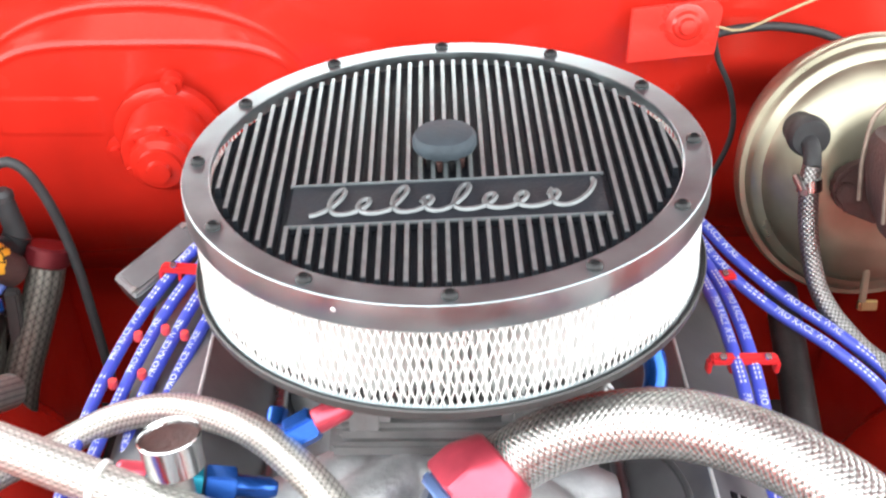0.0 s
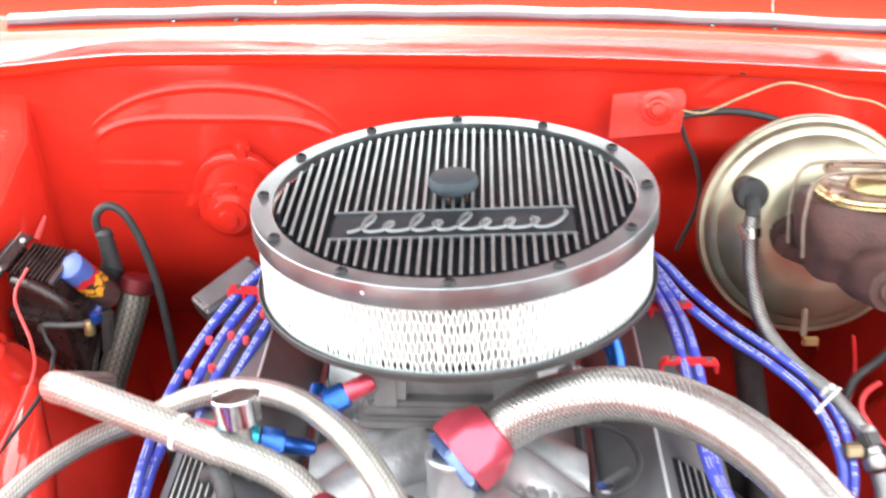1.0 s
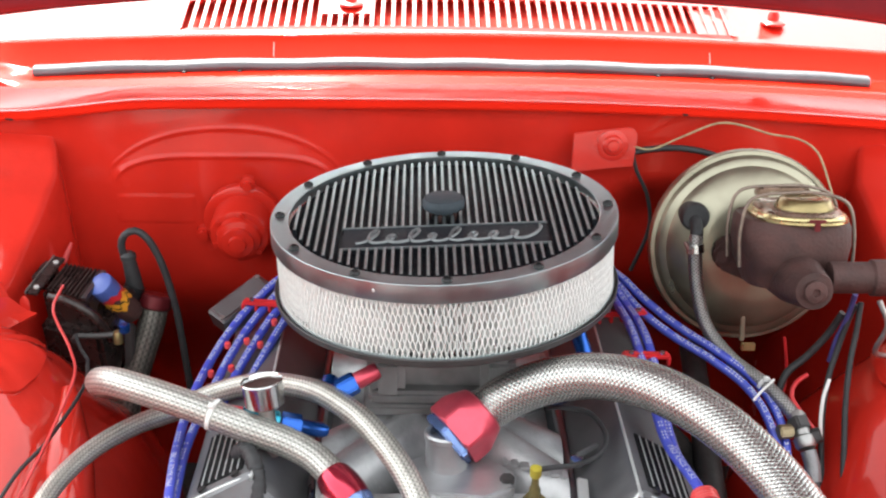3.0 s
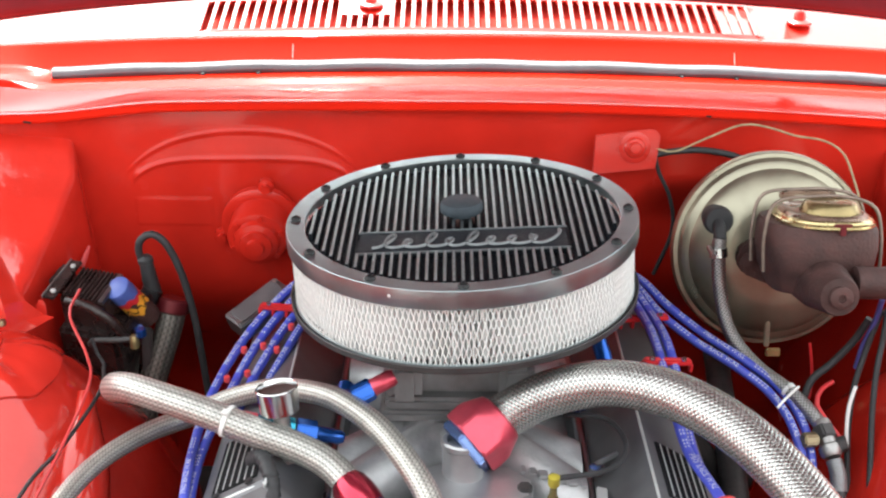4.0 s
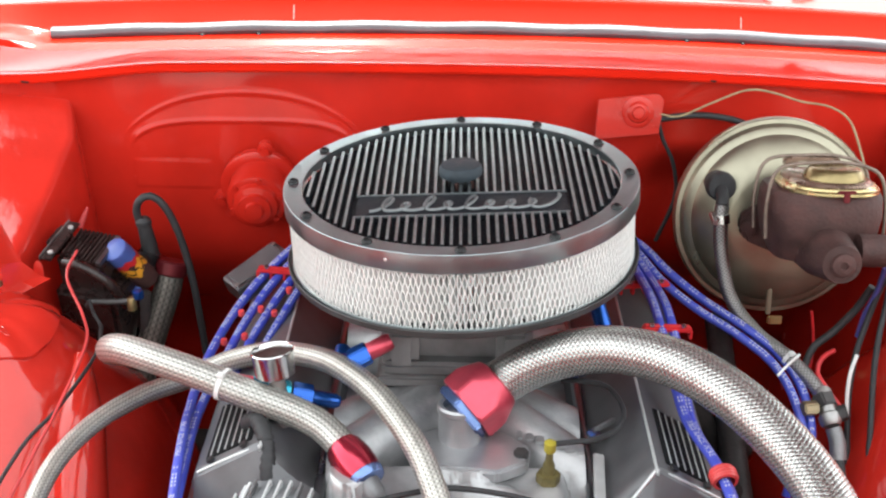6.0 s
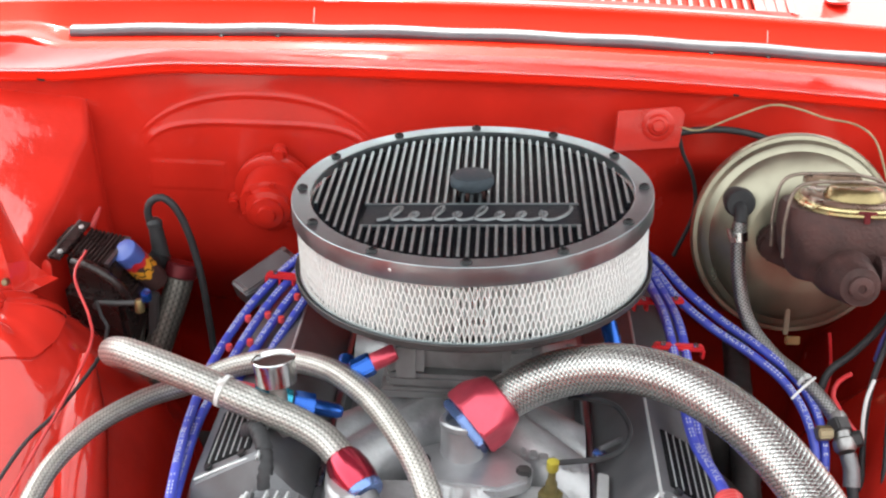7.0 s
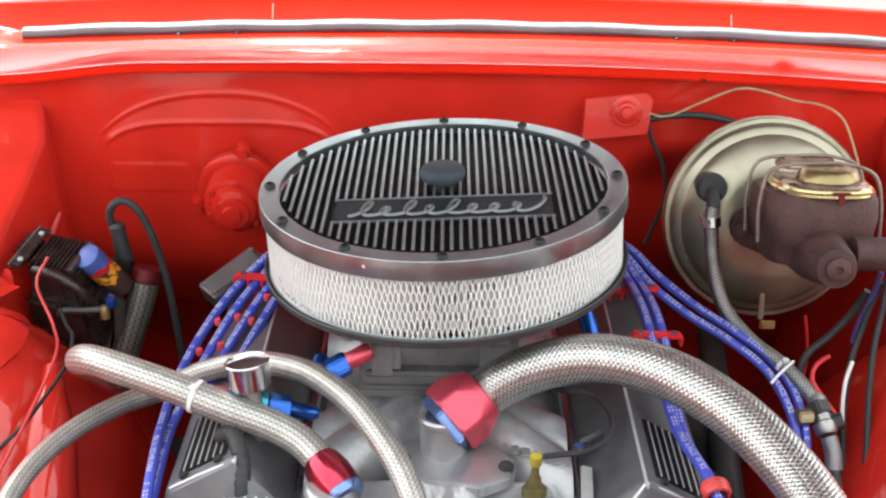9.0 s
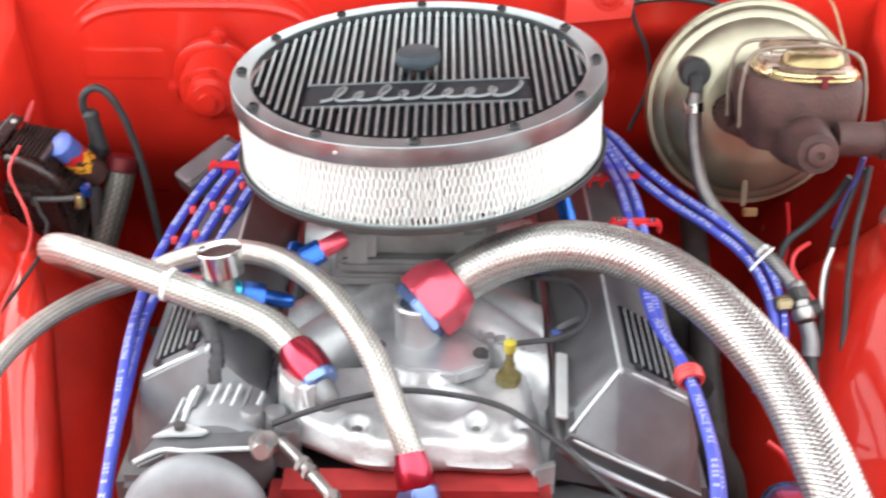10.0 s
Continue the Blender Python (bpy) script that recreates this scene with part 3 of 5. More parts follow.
solid("wall_sky_block", box((12.0, 0.25, 1.9), (0, -3.2, 0.95), 0.02), SKY_BLOCK_GREY, "unseen plain grey wall added to block low sky", kind="structure")

# unseen undertray, cabin front and arch walls, added to keep daylight out of bay
LIGHT_BLOCK = mat("light_block_black", (0.050, 0.046, 0.044), 0.85, 0, 0, 0.3, 20, 0.5, 90)
solid("floor_light_block", box((1.66, 1.66, 0.02), (MID, -0.12, 0.265), 0.004), LIGHT_BLOCK, "unseen black tray added to block light from below", kind="structure")
solid("wall_light_block_rear", box((1.66, 0.02, 0.72), (MID, 0.70, 0.62), 0.004), LIGHT_BLOCK, "unseen black wall added to block light behind the firewall", kind="structure")
for side, nm in ((-1, "wall_light_block_passenger"), (1, "wall_light_block_driver")):
    solid(nm, box((0.02, 1.66, 0.60), (MID + side * 0.80, -0.12, 0.56), 0.004), LIGHT_BLOCK, "unseen black side wall added to block light", kind="structure")

# unseen windscreen added behind the cowl, tinted to dim what the lid reflects
GLASS = mat("tinted_windscreen_glass", (0.50, 0.56, 0.555), 0.0, 0, 0, 0.0, 10)
GLASS.node_tree.nodes["Principled BSDF"].inputs["Transmission Weight"].default_value = 1.0
ws = loft([[(x, 0.79 + 0.42 * s + 0.10 * ((x - MID) / 0.65) ** 2, 1.085 + 0.46 * s - 0.01 * ((x - MID) / 0.65) ** 2) for x in np.linspace(MID - 0.66, MID + 0.66, 15)] for s in (0, 0.5, 1)])
screen = solid("windscreen", thicken(ws, 0.005), GLASS, "unseen curved tinted windscreen glass added behind the cowl", kind="structure")
screen.visible_shadow = False

# the raised hood
def hood_pt(x, s, drop=0.0):
    u = (x - MID) / 0.675
    z0 = 1.082 - 0.048 * abs(u) ** 2.4
    return (x, 0.417 - 0.72 * s, z0 + 0.99 * s - drop)


hood = thing("hood", pose(MID, 0.417, 1.082), "raised red hood seen from below at its rear edge", "hood")
hx = np.linspace(MID - 0.735, MID + 0.735, 31)
part("skin", thicken(loft([[hood_pt(x, s) for x in hx] for s in np.linspace(0, 1, 9)]), 0.002), MAROON, hood, "underside in dark maroon grey, darkened for shade")
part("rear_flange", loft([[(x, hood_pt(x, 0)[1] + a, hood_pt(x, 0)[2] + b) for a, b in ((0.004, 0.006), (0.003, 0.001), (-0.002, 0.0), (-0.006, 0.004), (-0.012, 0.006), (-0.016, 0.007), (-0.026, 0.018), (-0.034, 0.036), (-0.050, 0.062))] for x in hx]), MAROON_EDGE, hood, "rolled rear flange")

# ---- air cleaner ----
AC = pose(0, 0, 0.95, 0, -2.9, 0)
ac = thing("air_cleaner", AC, "round air cleaner with finned black lid and white mesh filter", "air cleaner")
sub("ring", lathe([(0.1595, -0.004), (0.1595, -0.0006), (0.1603, 0.0), (0.1776, 0.0), (0.1781, -0.0005), (0.1783, -0.004), (0.1785, -0.0175), (0.1778, -0.019), (0.172, -0.019), (0.172, -0.004)], 128, closed_ends=False), RING_ALU, ac, "satin aluminium rim", angle=30)
sub("lid_plate", lathe([(0.1598, -0.0105), (0.155, -0.0105), (0, -0.0095)], 96, closed_ends=False), BLACK_FLOOR, ac, "black recessed lid plate")
BADGE = (-0.101, 0.102, -0.084, -0.034)  # x0, x1, y0, y1 of the badge
for k in range(-18, 19):
    fx = 0.0084 * k
    half = math.sqrt(0.1555 ** 2 - fx * fx) - 0.004
    runs = [(-half, half)]
    if BADGE[0] - 0.002 < fx < BADGE[1] + 0.002:
        runs = [(-half, BADGE[2] - 0.001), (BADGE[3] + 0.001, half)]
    for y0, y1 in runs:
        if y1 - y0 < 0.004:
            continue
        prof = ((-0.0024, -0.0104), (-0.0015, -0.0028), (0.0015, -0.0028), (0.0024, -0.0104))
        fin = loft([[(fx + a, y0, b) for a, b in prof], [(fx + a, y1, b) for a, b in prof]], closed=True, caps=True)
        fo = sub("fin", fin, BLACK_FLOOR, ac, smooth=False)
        top = box((0.0028, y1 - y0 - 0.0006, 0.0005), (fx, (y0 + y1) / 2, -0.00255))
        sub("fin_top", top, FIN_ALU, fo, "bare machined fin top", smooth=False)
bw, bh = BADGE[1] - BADGE[0], BADGE[3] - BADGE[2]
bc = ((BADGE[0] + BADGE[1]) / 2, (BADGE[2] + BADGE[3]) / 2)
badge = sub("badge", box((bw, bh, 0.006), (bc[0], bc[1], -0.0065), 0.0006), BLACK_FLOOR, ac, "black badge panel with a raised flowing mark")
for dx, dy, wx, wy in ((0, bh / 2, bw + 0.003, 0.0016), (0, -bh / 2, bw + 0.003, 0.0016)):
    sub("badge_border", box((wx, wy, 0.0022), (bc[0] + dx, bc[1] + dy, -0.0032), 0.0003), FIN_ALU, badge, "bright raised border", smooth=False)
# a flowing raised stroke
loops = []
for i in range(150):
    s = i / 149
    tall = 1.0 if s < 0.12 or 0.26 < s < 0.36 or 0.44 < s < 0.56 or s > 0.90 else 0.56
    ph = 2 * math.pi * 8.5 * s
    loops.append((bc[0] - 0.088 + 0.172 * s + 0.0075 * math.sin(ph) + 0.010 * tall * (0.5 - 0.5 * math.cos(ph)), bc[1] - 0.0135 + 0.031 * tall * (0.5 - 0.5 * math.cos(ph)), -0.0028))
sub("script_stroke", tube(loops, 0.0019, 6, 0.003), SCRIPT, badge, "bare metal flowing stroke")
for k in range(12):
    a = radians(90 + 30 * k)
    bx, by = 0.169 * math.cos(a), 0.169 * math.sin(a)
    sub("bolt", lathe([(0.0052, -0.0002), (0.0052, 0.0016), (0.0042, 0.003), (0.0026, 0.0036), (0.0024, 0.002), (0, 0.002)], 14, pose(bx, by, 0)), BLACK_PLASTIC, ac, "black button head bolt")
sub("knob", lathe([(0.013, -0.0095), (0.013, -0.005), (0.012, -0.0005), (0.0135, 0.001), (0.021, 0.0035), (0.0222, 0.006), (0.0220, 0.0105), (0.0195, 0.014), (0.012, 0.0153), (0, 0.0155)], 32), KNOB, ac, "black centre knob")
for k in range(10):
    a = 2 * math.pi * k / 10
    sub("knob_stud", lathe([(0.0022, 0), (0.0022, 0.007), (0, 0.008)], 8, pose(0.0135 * math.cos(a), 0.0135 * math.sin(a), -0.0085)), RUST if k % 2 else BLACK_PLASTIC, ac)
# pleated element and its wire screen
rows = [[], []]
PL = 175
for i in range(PL * 2):
    a = 2 * math.pi * (i + 0.55 * math.sin(7.3 * i) * math.sin(0.37 * i)) / (PL * 2)
    r = (0.1712 if i % 2 else 0.152) - 0.0030 * abs(math.sin(0.9 * i)) - 0.0030 * max(0.0, math.sin(0.23 * i + 2 * math.sin(0.11 * i)))
    for row, z in zip(rows, (-0.082, -0.019)):
        row.append((r * math.cos(a), r * math.sin(a), z))
sub("filter_element", loft(rows, closed=True), PAPER, ac, "pleated white paper filter", smooth=False)
verts, faces = [], []
N, ROWS, Z0, Z1 = 212, 7.2, -0.0815, -0.018
for fam in (1, -1):
    for c in range(N):
        seg = 10
        prev = None
        for s in range(seg + 1):
            t = s / seg
            a = 2 * math.pi * (c + fam * t * ROWS / 2) / N + (0.8 / N) * math.sin(c * 12.9) * math.sin(3.1 * t + c)
            z = Z0 + (Z1 - Z0) * t
            ring = []
            for da, dr in ((-0.0021, 0.0), (-0.0021, 0.0009), (0.0021, 0.0009), (0.0021, 0.0)):
                r = 0.1732 + dr + (0.0005 if fam > 0 else 0.0)
                ring.append((r * math.cos(a + da), r * math.sin(a + da), z))
            base = len(verts)
            verts += ring
            if prev is not None:
                for i in range(4):
                    j = (i + 1) % 4
                    faces.append((prev + i, prev + j, base + j, base + i))
            prev = base
me = bpy.data.meshes.new("wire_screen")
me.from_pydata(verts, [], faces)
me.materials.append(WIREMESH)
scr = new("wire_screen", me)
scr.parent = ac
tagged(scr, "white coated expanded wire screen", kind="stuff")
sub("base_pan", lathe([(0.0, -0.094), (0.055, -0.094), (0.06, -0.086), (0.160, -0.086), (0.174, -0.087), (0.1795, -0.083), (0.1803, -0.077), (0.1793, -0.0762), (0.178, -0.079), (0.172, -0.082), (0.0, -0.082)], 112, closed_ends=False), DARK_METAL, ac, "dark steel base pan with a thin bright lip")
sub("element_seal", lathe([(0.1735, -0.0845), (0.1755, -0.0835), (0.1755, -0.0775), (0.1735, -0.0765)], 112, closed_ends=False), RING_ALU, ac, "thin bright metal end band")
sub("rim_dent", lathe([(0.0018, 0), (0.0014, 0.0004), (0, 0.0005)], 12, along((-0.0672, -0.1652, -0.0088), (-0.1344, -0.3304, -0.0088))), BRIGHT_ALU, ac, "pale chip in the rim")

# ---- carburettor and intake ----
carb = thing("carburettor", pose(0, -0.01, 0.78), "dark carburettor under the air cleaner", "carburettor")
part("body", box((0.13, 0.17, 0.055), (0, -0.01, 0.822), 0.006), CARB_GREY, carb)
part("throttle_plate", box((0.15, 0.185, 0.014), (0, -0.012, 0.787), 0.004), CARB_GREY, carb)
part("spacer", box((0.16, 0.19, 0.012), (0, -0.012, 0.774), 0.003), CARB_GREY, carb)
for sx in (-1, 1):
    part("bowl", box((0.035, 0.06, 0.045), (sx * 0.055, -0.085, 0.815), 0.008), CARB_GREY, carb)
    part("mount_stud", lathe([(0.004, 0), (0.004, 0.03), (0, 0.031)], 10, pose(sx * 0.07, -0.095, 0.775)), STEEL, carb)

intake = thing("intake_manifold", pose(0, -0.1, 0.70), "cast aluminium intake manifold with wide runners", "intake manifold")


def hump(x, y):
    """Height of the casting's upper skin."""
    plenum = smooth01((0.13 - abs(y + 0.02)) / 0.05) * smooth01((0.085 - abs(x)) / 0.035)
    z = 0.705 + 0.062 * plenum
    for rx, ry in ((-1, 0.06), (1, 0.06), (-1, -0.12), (1, -0.12), (-1, -0.185), (1, -0.185)):
        # a rounded runner from the plenum to the head
        ax, ay, bx_, by_ = rx * 0.03, ry * 0.4 - 0.03, rx * 0.125, ry
        vx, vy = bx_ - ax, by_ - ay
        t = max(0, min(1, ((x - ax) * vx + (y - ay) * vy) / (vx * vx + vy * vy)))
        d = math.hypot(x - ax - t * vx, y - ay - t * vy)
        if d < 0.034:
            z = max(z, 0.700 + 0.012 * (1 - t) + 0.060 * math.sqrt(max(0, 1 - (d / 0.034) ** 2)) * (1 - 0.22 * t))
    front = smooth01((-0.175 - y) / 0.03)
    z = max(z, 0.700 + 0.043 * front * smooth01((0.118 - abs(x)) / 0.025))
    dth = math.hypot(x - 0.010, y + 0.195)
    z = max(z, 0.755 * smooth01((0.052 - dth) / 0.016) + 0.6 * (1 - smooth01((0.052 - dth) / 0.016)))
    d2 = math.hypot(x + 0.095, y + 0.245)
    z = max(z, 0.765 * smooth01((0.030 - d2) / 0.012) + 0.6 * (1 - smooth01((0.030 - d2) / 0.012)))
    # a shallow bowl, two bolt bosses and the founder's lumps
    d3 = math.hypot(x - 0.028, (y + 0.258) * 1.2)
    z += 0.006 * math.exp(-((d3 - 0.030) / 0.009) ** 2) - 0.008 * math.exp(-(d3 / 0.020) ** 2)
    for hx_, hy_ in ((0.054, -0.283), (0.094, -0.286), (-0.045, -0.285)):
        d4 = math.hypot(x - hx_, y - hy_)
        z += 0.0045 * math.exp(-((d4 - 0.011) / 0.006) ** 2) - 0.007 * math.exp(-(d4 / 0.006) ** 2)
    z += 0.0022 * math.sin(61 * x + 2 * math.sin(47 * y)) * math.sin(53 * y + 1.7) * front
    return z


ix = np.linspace(-0.121, 0.121, 90)
us = np.linspace(0, 1, 150)


def front_y(x):
    return -0.317 + 0.026 * ((x - 0.035) / 0.12) ** 2 + 0.004 * math.sin(48 * x)


skin = []
for u in us:
    row = []
    for x in ix:
        y = 0.20 + (front_y(x) - 0.20) * u
        back = y - front_y(x)
        row.append((x, y, hump(x, y) - 0.018 * (1 - smooth01(back / 0.016)) ** 2))
    skin.append(row)
skin.append([(x, front_y(x) + 0.003, 0.717) for x in ix])
skin.append([(x, front_y(x) + 0.016, 0.712) for x in ix])
part("casting", loft(skin), CAST_ALU, intake, angle=60)
# raised marks on the casting
for k in range(7):
    part("cast_mark", box((0.005 + 0.002 * (k % 3), 0.013, 0.003), (0.060 + 0.0095 * k, -0.168 - 0.002 * k, 0.7560 - 0.0012 * k), 0.001), CAST_ALU, intake, "raised cast mark")
for bx, by in ((0.054, -0.283), (0.094, -0.286), (-0.045, -0.285)):
    part("bolt", lathe([(0.006, -0.004), (0.006, 0.001), (0.0035, 0.002), (0, 0.002)], 14, pose(bx, by, 0.7385)), STEEL, intake)

thermo = thing("thermostat_housing", pose(0.012, -0.215, 0.765), "cast aluminium thermostat housing with a threaded neck", "thermostat housing")
part("flange", prism([(-0.052, -0.012), (-0.028, -0.031), (0.028, -0.031), (0.052, -0.012), (0.052, 0.012), (0.028, 0.031), (-0.028, 0.031), (-0.052, 0.012)], 0.015, 0.003, pose(0.012, -0.193, 0.743, 0, 0, -8) @ Matrix.Diagonal((1.08, 1.08, 1, 1))), HOUSING_ALU, thermo)
part("neck", lathe([(0.0285, 0.0), (0.0255, 0.004), (0.0225, 0.012), (0.0208, 0.020), (0.0205, 0.044), (0.0222, 0.046), (0.0222, 0.050), (0.0205, 0.052), (0.0165, 0.052), (0.0160, 0.046), (0, 0.046)], 40, pose(0.0035, -0.176, 0.739, -8, 0, 0)), HOUSING_ALU, thermo)
for sx in (-0.042, 0.05):
    part("bolt", hexagon(0.0075, 0.007, 0.001, pose(0.01 + sx, -0.197 - sx * 0.1, 0.755)), DARK_METAL, thermo)

# ---- braided hoses ----
HEXA, HEXB = Vector((0.0035, -0.168, 0.779)), Vector((0.0425, -0.1465, 0.806))
H1 = [(0.024, -0.157, 0.792), (0.0455, -0.1455, 0.8035), (0.083, -0.149, 0.829), (0.131, -0.163, 0.849), (0.174, -0.186, 0.857), (0.212, -0.216, 0.856),
      (0.249, -0.262, 0.849), (0.281, -0.330, 0.837), (0.294, -0.405, 0.827), (0.300, -0.475, 0.815), (0.303, -0.560, 0.79)]
big = thing("radiator_hose", pose(*H1[0]), "thick braided stainless radiator hose with a red and blue hex fitting", "radiator hose")
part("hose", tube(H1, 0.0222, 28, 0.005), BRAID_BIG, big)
m_hex = along(HEXA, HEXB)
nut_rows = []
for z, cone in ((0.007, 0.0328), (0.009, 0.0352), (0.022, 0.0356), (0.027, 0.0340), (0.032, 0.0318), (0.039, 0.0288), (0.045, 0.0262), (0.047, 0.0235)):
    ring = []
    for i in range(72):
        a = 2 * math.pi * i / 72
        flat = 0.0306 / math.cos((a + radians(12)) % (math.pi / 3) - math.pi / 6)
        r = min(flat, cone)
        ring.append(m_hex @ Vector((r * math.cos(a), r * math.sin(a), z)))
    nut_rows.append(ring)
part("hex_nut", loft(nut_rows, closed=True, caps=True), RED_ANO, big, "red anodised hex nut with a long chamfer", angle=22)
part("adapter", hexagon(0.0315, 0.009, 0.002, m_hex @ pose(0, 0, -0.002, 0, 0, -2)), BLUE_PALE, big, "pale blue anodised adapter")

H2 = [(0.006, -0.330, 0.735), (-0.010, -0.305, 0.765), (-0.033, -0.255, 0.795), (-0.066, -0.200, 0.810), (-0.097, -0.158, 0.812), (-0.133, -0.118, 0.806), (-0.185, -0.078, 0.788),
      (-0.232, -0.066, 0.770), (-0.274, -0.078, 0.755), (-0.311, -0.120, 0.761), (-0.343, -0.180, 0.766), (-0.362, -0.248, 0.763), (-0.364, -0.32, 0.748), (-0.352, -0.40, 0.715), (-0.34, -0.47, 0.66)]
mid_hose = thing("heater_hose", pose(*H2[0]), "long looping braided stainless heater hose with a red end fitting", "heater hose", "braided heater hoses")
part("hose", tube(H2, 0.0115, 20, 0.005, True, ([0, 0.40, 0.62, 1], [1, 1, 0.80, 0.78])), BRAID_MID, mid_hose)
m_f = along((0.012, -0.352, 0.705), (-0.002, -0.318, 0.750))
part("end_fitting", lathe([(0.0145, 0.023), (0.0160, 0.025), (0.0160, 0.040), (0.0140, 0.047), (0.0125, 0.053)], 24, m_f), RED_DEEP, mid_hose, "red anodised hose end")
part("swivel_nut", hexagon(0.0185, 0.013, 0.0015, m_f @ pose(0, 0, 0.011)), BLUE_PALE, mid_hose, "blue anodised swivel nut")

H3 = [(-0.100, -0.220, 0.772), (-0.122, -0.198, 0.780), (-0.150, -0.186, 0.789), (-0.190, -0.180, 0.802), (-0.238, -0.166, 0.814), (-0.285, -0.148, 0.820), (-0.318, -0.130, 0.819), (-0.338, -0.108, 0.807), (-0.347, -0.083, 0.790), (-0.347, -0.040, 0.762), (-0.345, 0.02, 0.722)]
side_hose = thing("bypass_hose", pose(*H3[0]), "pale braided hose wrapped with a white zip tie", "heater hose", "braided heater hoses")
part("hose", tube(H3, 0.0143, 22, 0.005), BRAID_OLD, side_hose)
m_f = along((-0.078, -0.248, 0.757), (-0.108, -0.212, 0.776))
part("end_fitting", lathe([(0.014, 0.006), (0.0185, 0.008), (0.0195, 0.016), (0.0195, 0.028), (0.0175, 0.040), (0.0150, 0.045)], 26, m_f), RED_DEEP, side_hose, "red anodised hose end")
part("swivel_nut", lathe([(0.013, -0.001), (0.0170, 0.000), (0.0182, 0.002), (0.0190, 0.007), (0.0175, 0.009)], 24, m_f), BLUE_PALE, side_hose, "pale blue anodised collar")
part("elbow", tube([(-0.083, -0.243, 0.760), (-0.074, -0.254, 0.750), (-0.071, -0.258, 0.73)], 0.0115, 16), CAST_DARK, side_hose)


def ring_tie(name, points, at, r, w, material, label, tail=None):
    """A flat strap round a hose at a share of its length."""
    line = spline(points, 0.004)
    fr = frames(line)
    p, t, a, b = fr[int(at * (len(fr) - 1))]
    rows = []
    for s, rr in ((-w / 2, r), (-w / 2, r + 0.0014), (w / 2, r + 0.0014), (w / 2, r)):
        rows.append([p + t * s + rr * (math.cos(2 * math.pi * i / 28) * a + math.sin(2 * math.pi * i / 28) * b) for i in range(28)])
    bm = loft(rows + [rows[0]], closed=True)
    tie = thing(name, Matrix.Translation(p), label, "zip tie", "zip ties")
    strap = part("strap", bm, material, tie)
    part("head", box((0.006, 0.006, 0.005), (0, 0, 0), 0.001, Matrix.Translation(p + Vector((0, -0.5, 0.85)).normalized() * (r + 0.003))), material, tie)
    if tail:
        part("tail", tube(tail, 0.0016, 6, 0.004), material, tie)
    return tie


ring_tie("zip_tie", H3, 0.315, 0.0143, 0.004, WHITE_PLASTIC, "white nylon zip tie round the pale braided hose")

# vacuum hose from the brake booster
H4 = [(0.289, 0.097, 0.883), (0.288, 0.093, 0.868), (0.292, 0.082, 0.826), (0.303, 0.060, 0.785), (0.326, 0.025, 0.763), (0.352, -0.006, 0.753), (0.372, -0.035, 0.742), (0.384, -0.058, 0.730)]
vac = thing("vacuum_hose", pose(*H4[0]), "thin grey braided vacuum hose clamped to the booster valve", "vacuum hose")
part("hose", tube(H4, 0.0078, 18, 0.005), BRAID_THIN, vac)
part("hose_clamp", lathe([(0.0080, -0.005), (0.0100, -0.005), (0.0100, 0.005), (0.0080, 0.005)], 24, along(H4[1], H4[2]), closed_ends=False), CHROME, vac, "bright steel hose clamp")
part("clamp_screw", lathe([(0.003, -0.012), (0.003, 0.012), (0, 0.012)], 10, pose(0.278, 0.085, 0.872, 90, 0, 0)), STEEL, vac)
ring_tie("zip_tie", H4, 0.76, 0.0078, 0.004, WHITE_PLASTIC, "white zip tie holding vacuum hose to blue leads", [(0.362, -0.018, 0.762), (0.345, -0.035, 0.758), (0.334, -0.045, 0.752)])

# ---- brake booster and master cylinder ----
BOOST = pose(0.3645, 0.162, 0.842, 90 - 12, 0, 0)  # local z points out at the viewer, along the push rod
boost = thing("brake_booster", BOOST, "gold zinc plated round brake booster on the firewall", "brake booster")
sub("rear_shell", lathe([(0.0289, -0.115), (0.0579, -0.105), (0.0820, -0.085), (0.1004, -0.055), (0.1090, -0.03), (0.1105, -0.010), (0.1105, -0.002)], 72, closed_ends=False), GOLD_ZINC, boost)
sub("rim", lathe([(0.1090, -0.014), (0.1144, -0.012), (0.1153, -0.006), (0.1153, 0.000), (0.1134, 0.004), (0.1090, 0.0045)], 72, closed_ends=False), GOLD_ZINC, boost, "rolled rim")
sub("front_shell", lathe([(0.1095, 0.0035), (0.1072, 0.006), (0.1066, 0.0095), (0.1048, 0.0115), (0.0975, 0.0140), (0.0962, 0.0160), (0.0950, 0.0185), (0.0900, 0.0235), (0.0810, 0.0300), (0.0695, 0.0355), (0.0598, 0.0385), (0.0569, 0.0388), (0.0483, 0.0400), (0.0000, 0.0400)], 72, closed_ends=False), GOLD_ZINC, boost, "stepped front shell")
sub("keyway", box((0.006, 0.035, 0.004), (-0.004, -0.093, 0.0285), 0.001, None), GOLD_ZINC, boost)
sub("check_valve", lathe([(0.014, 0.028), (0.0145, 0.040), (0.0160, 0.043), (0.0168, 0.050), (0.0163, 0.057), (0.0145, 0.0605), (0, 0.061)], 28, pose(-0.0735, 0.043, -0.004)), RUBBER, boost, "black rubber vacuum check valve")
part("elbow", tube([(0.2905, 0.122, 0.893), (0.290, 0.106, 0.890), (0.289, 0.097, 0.881)], 0.0072, 14), RUBBER, vac)
sub("drain_clip", box((0.018, 0.010, 0.004), (0.012, -0.126, 0.0), 0.001), GOLD_LID, boost, "bright gold bracket edge")

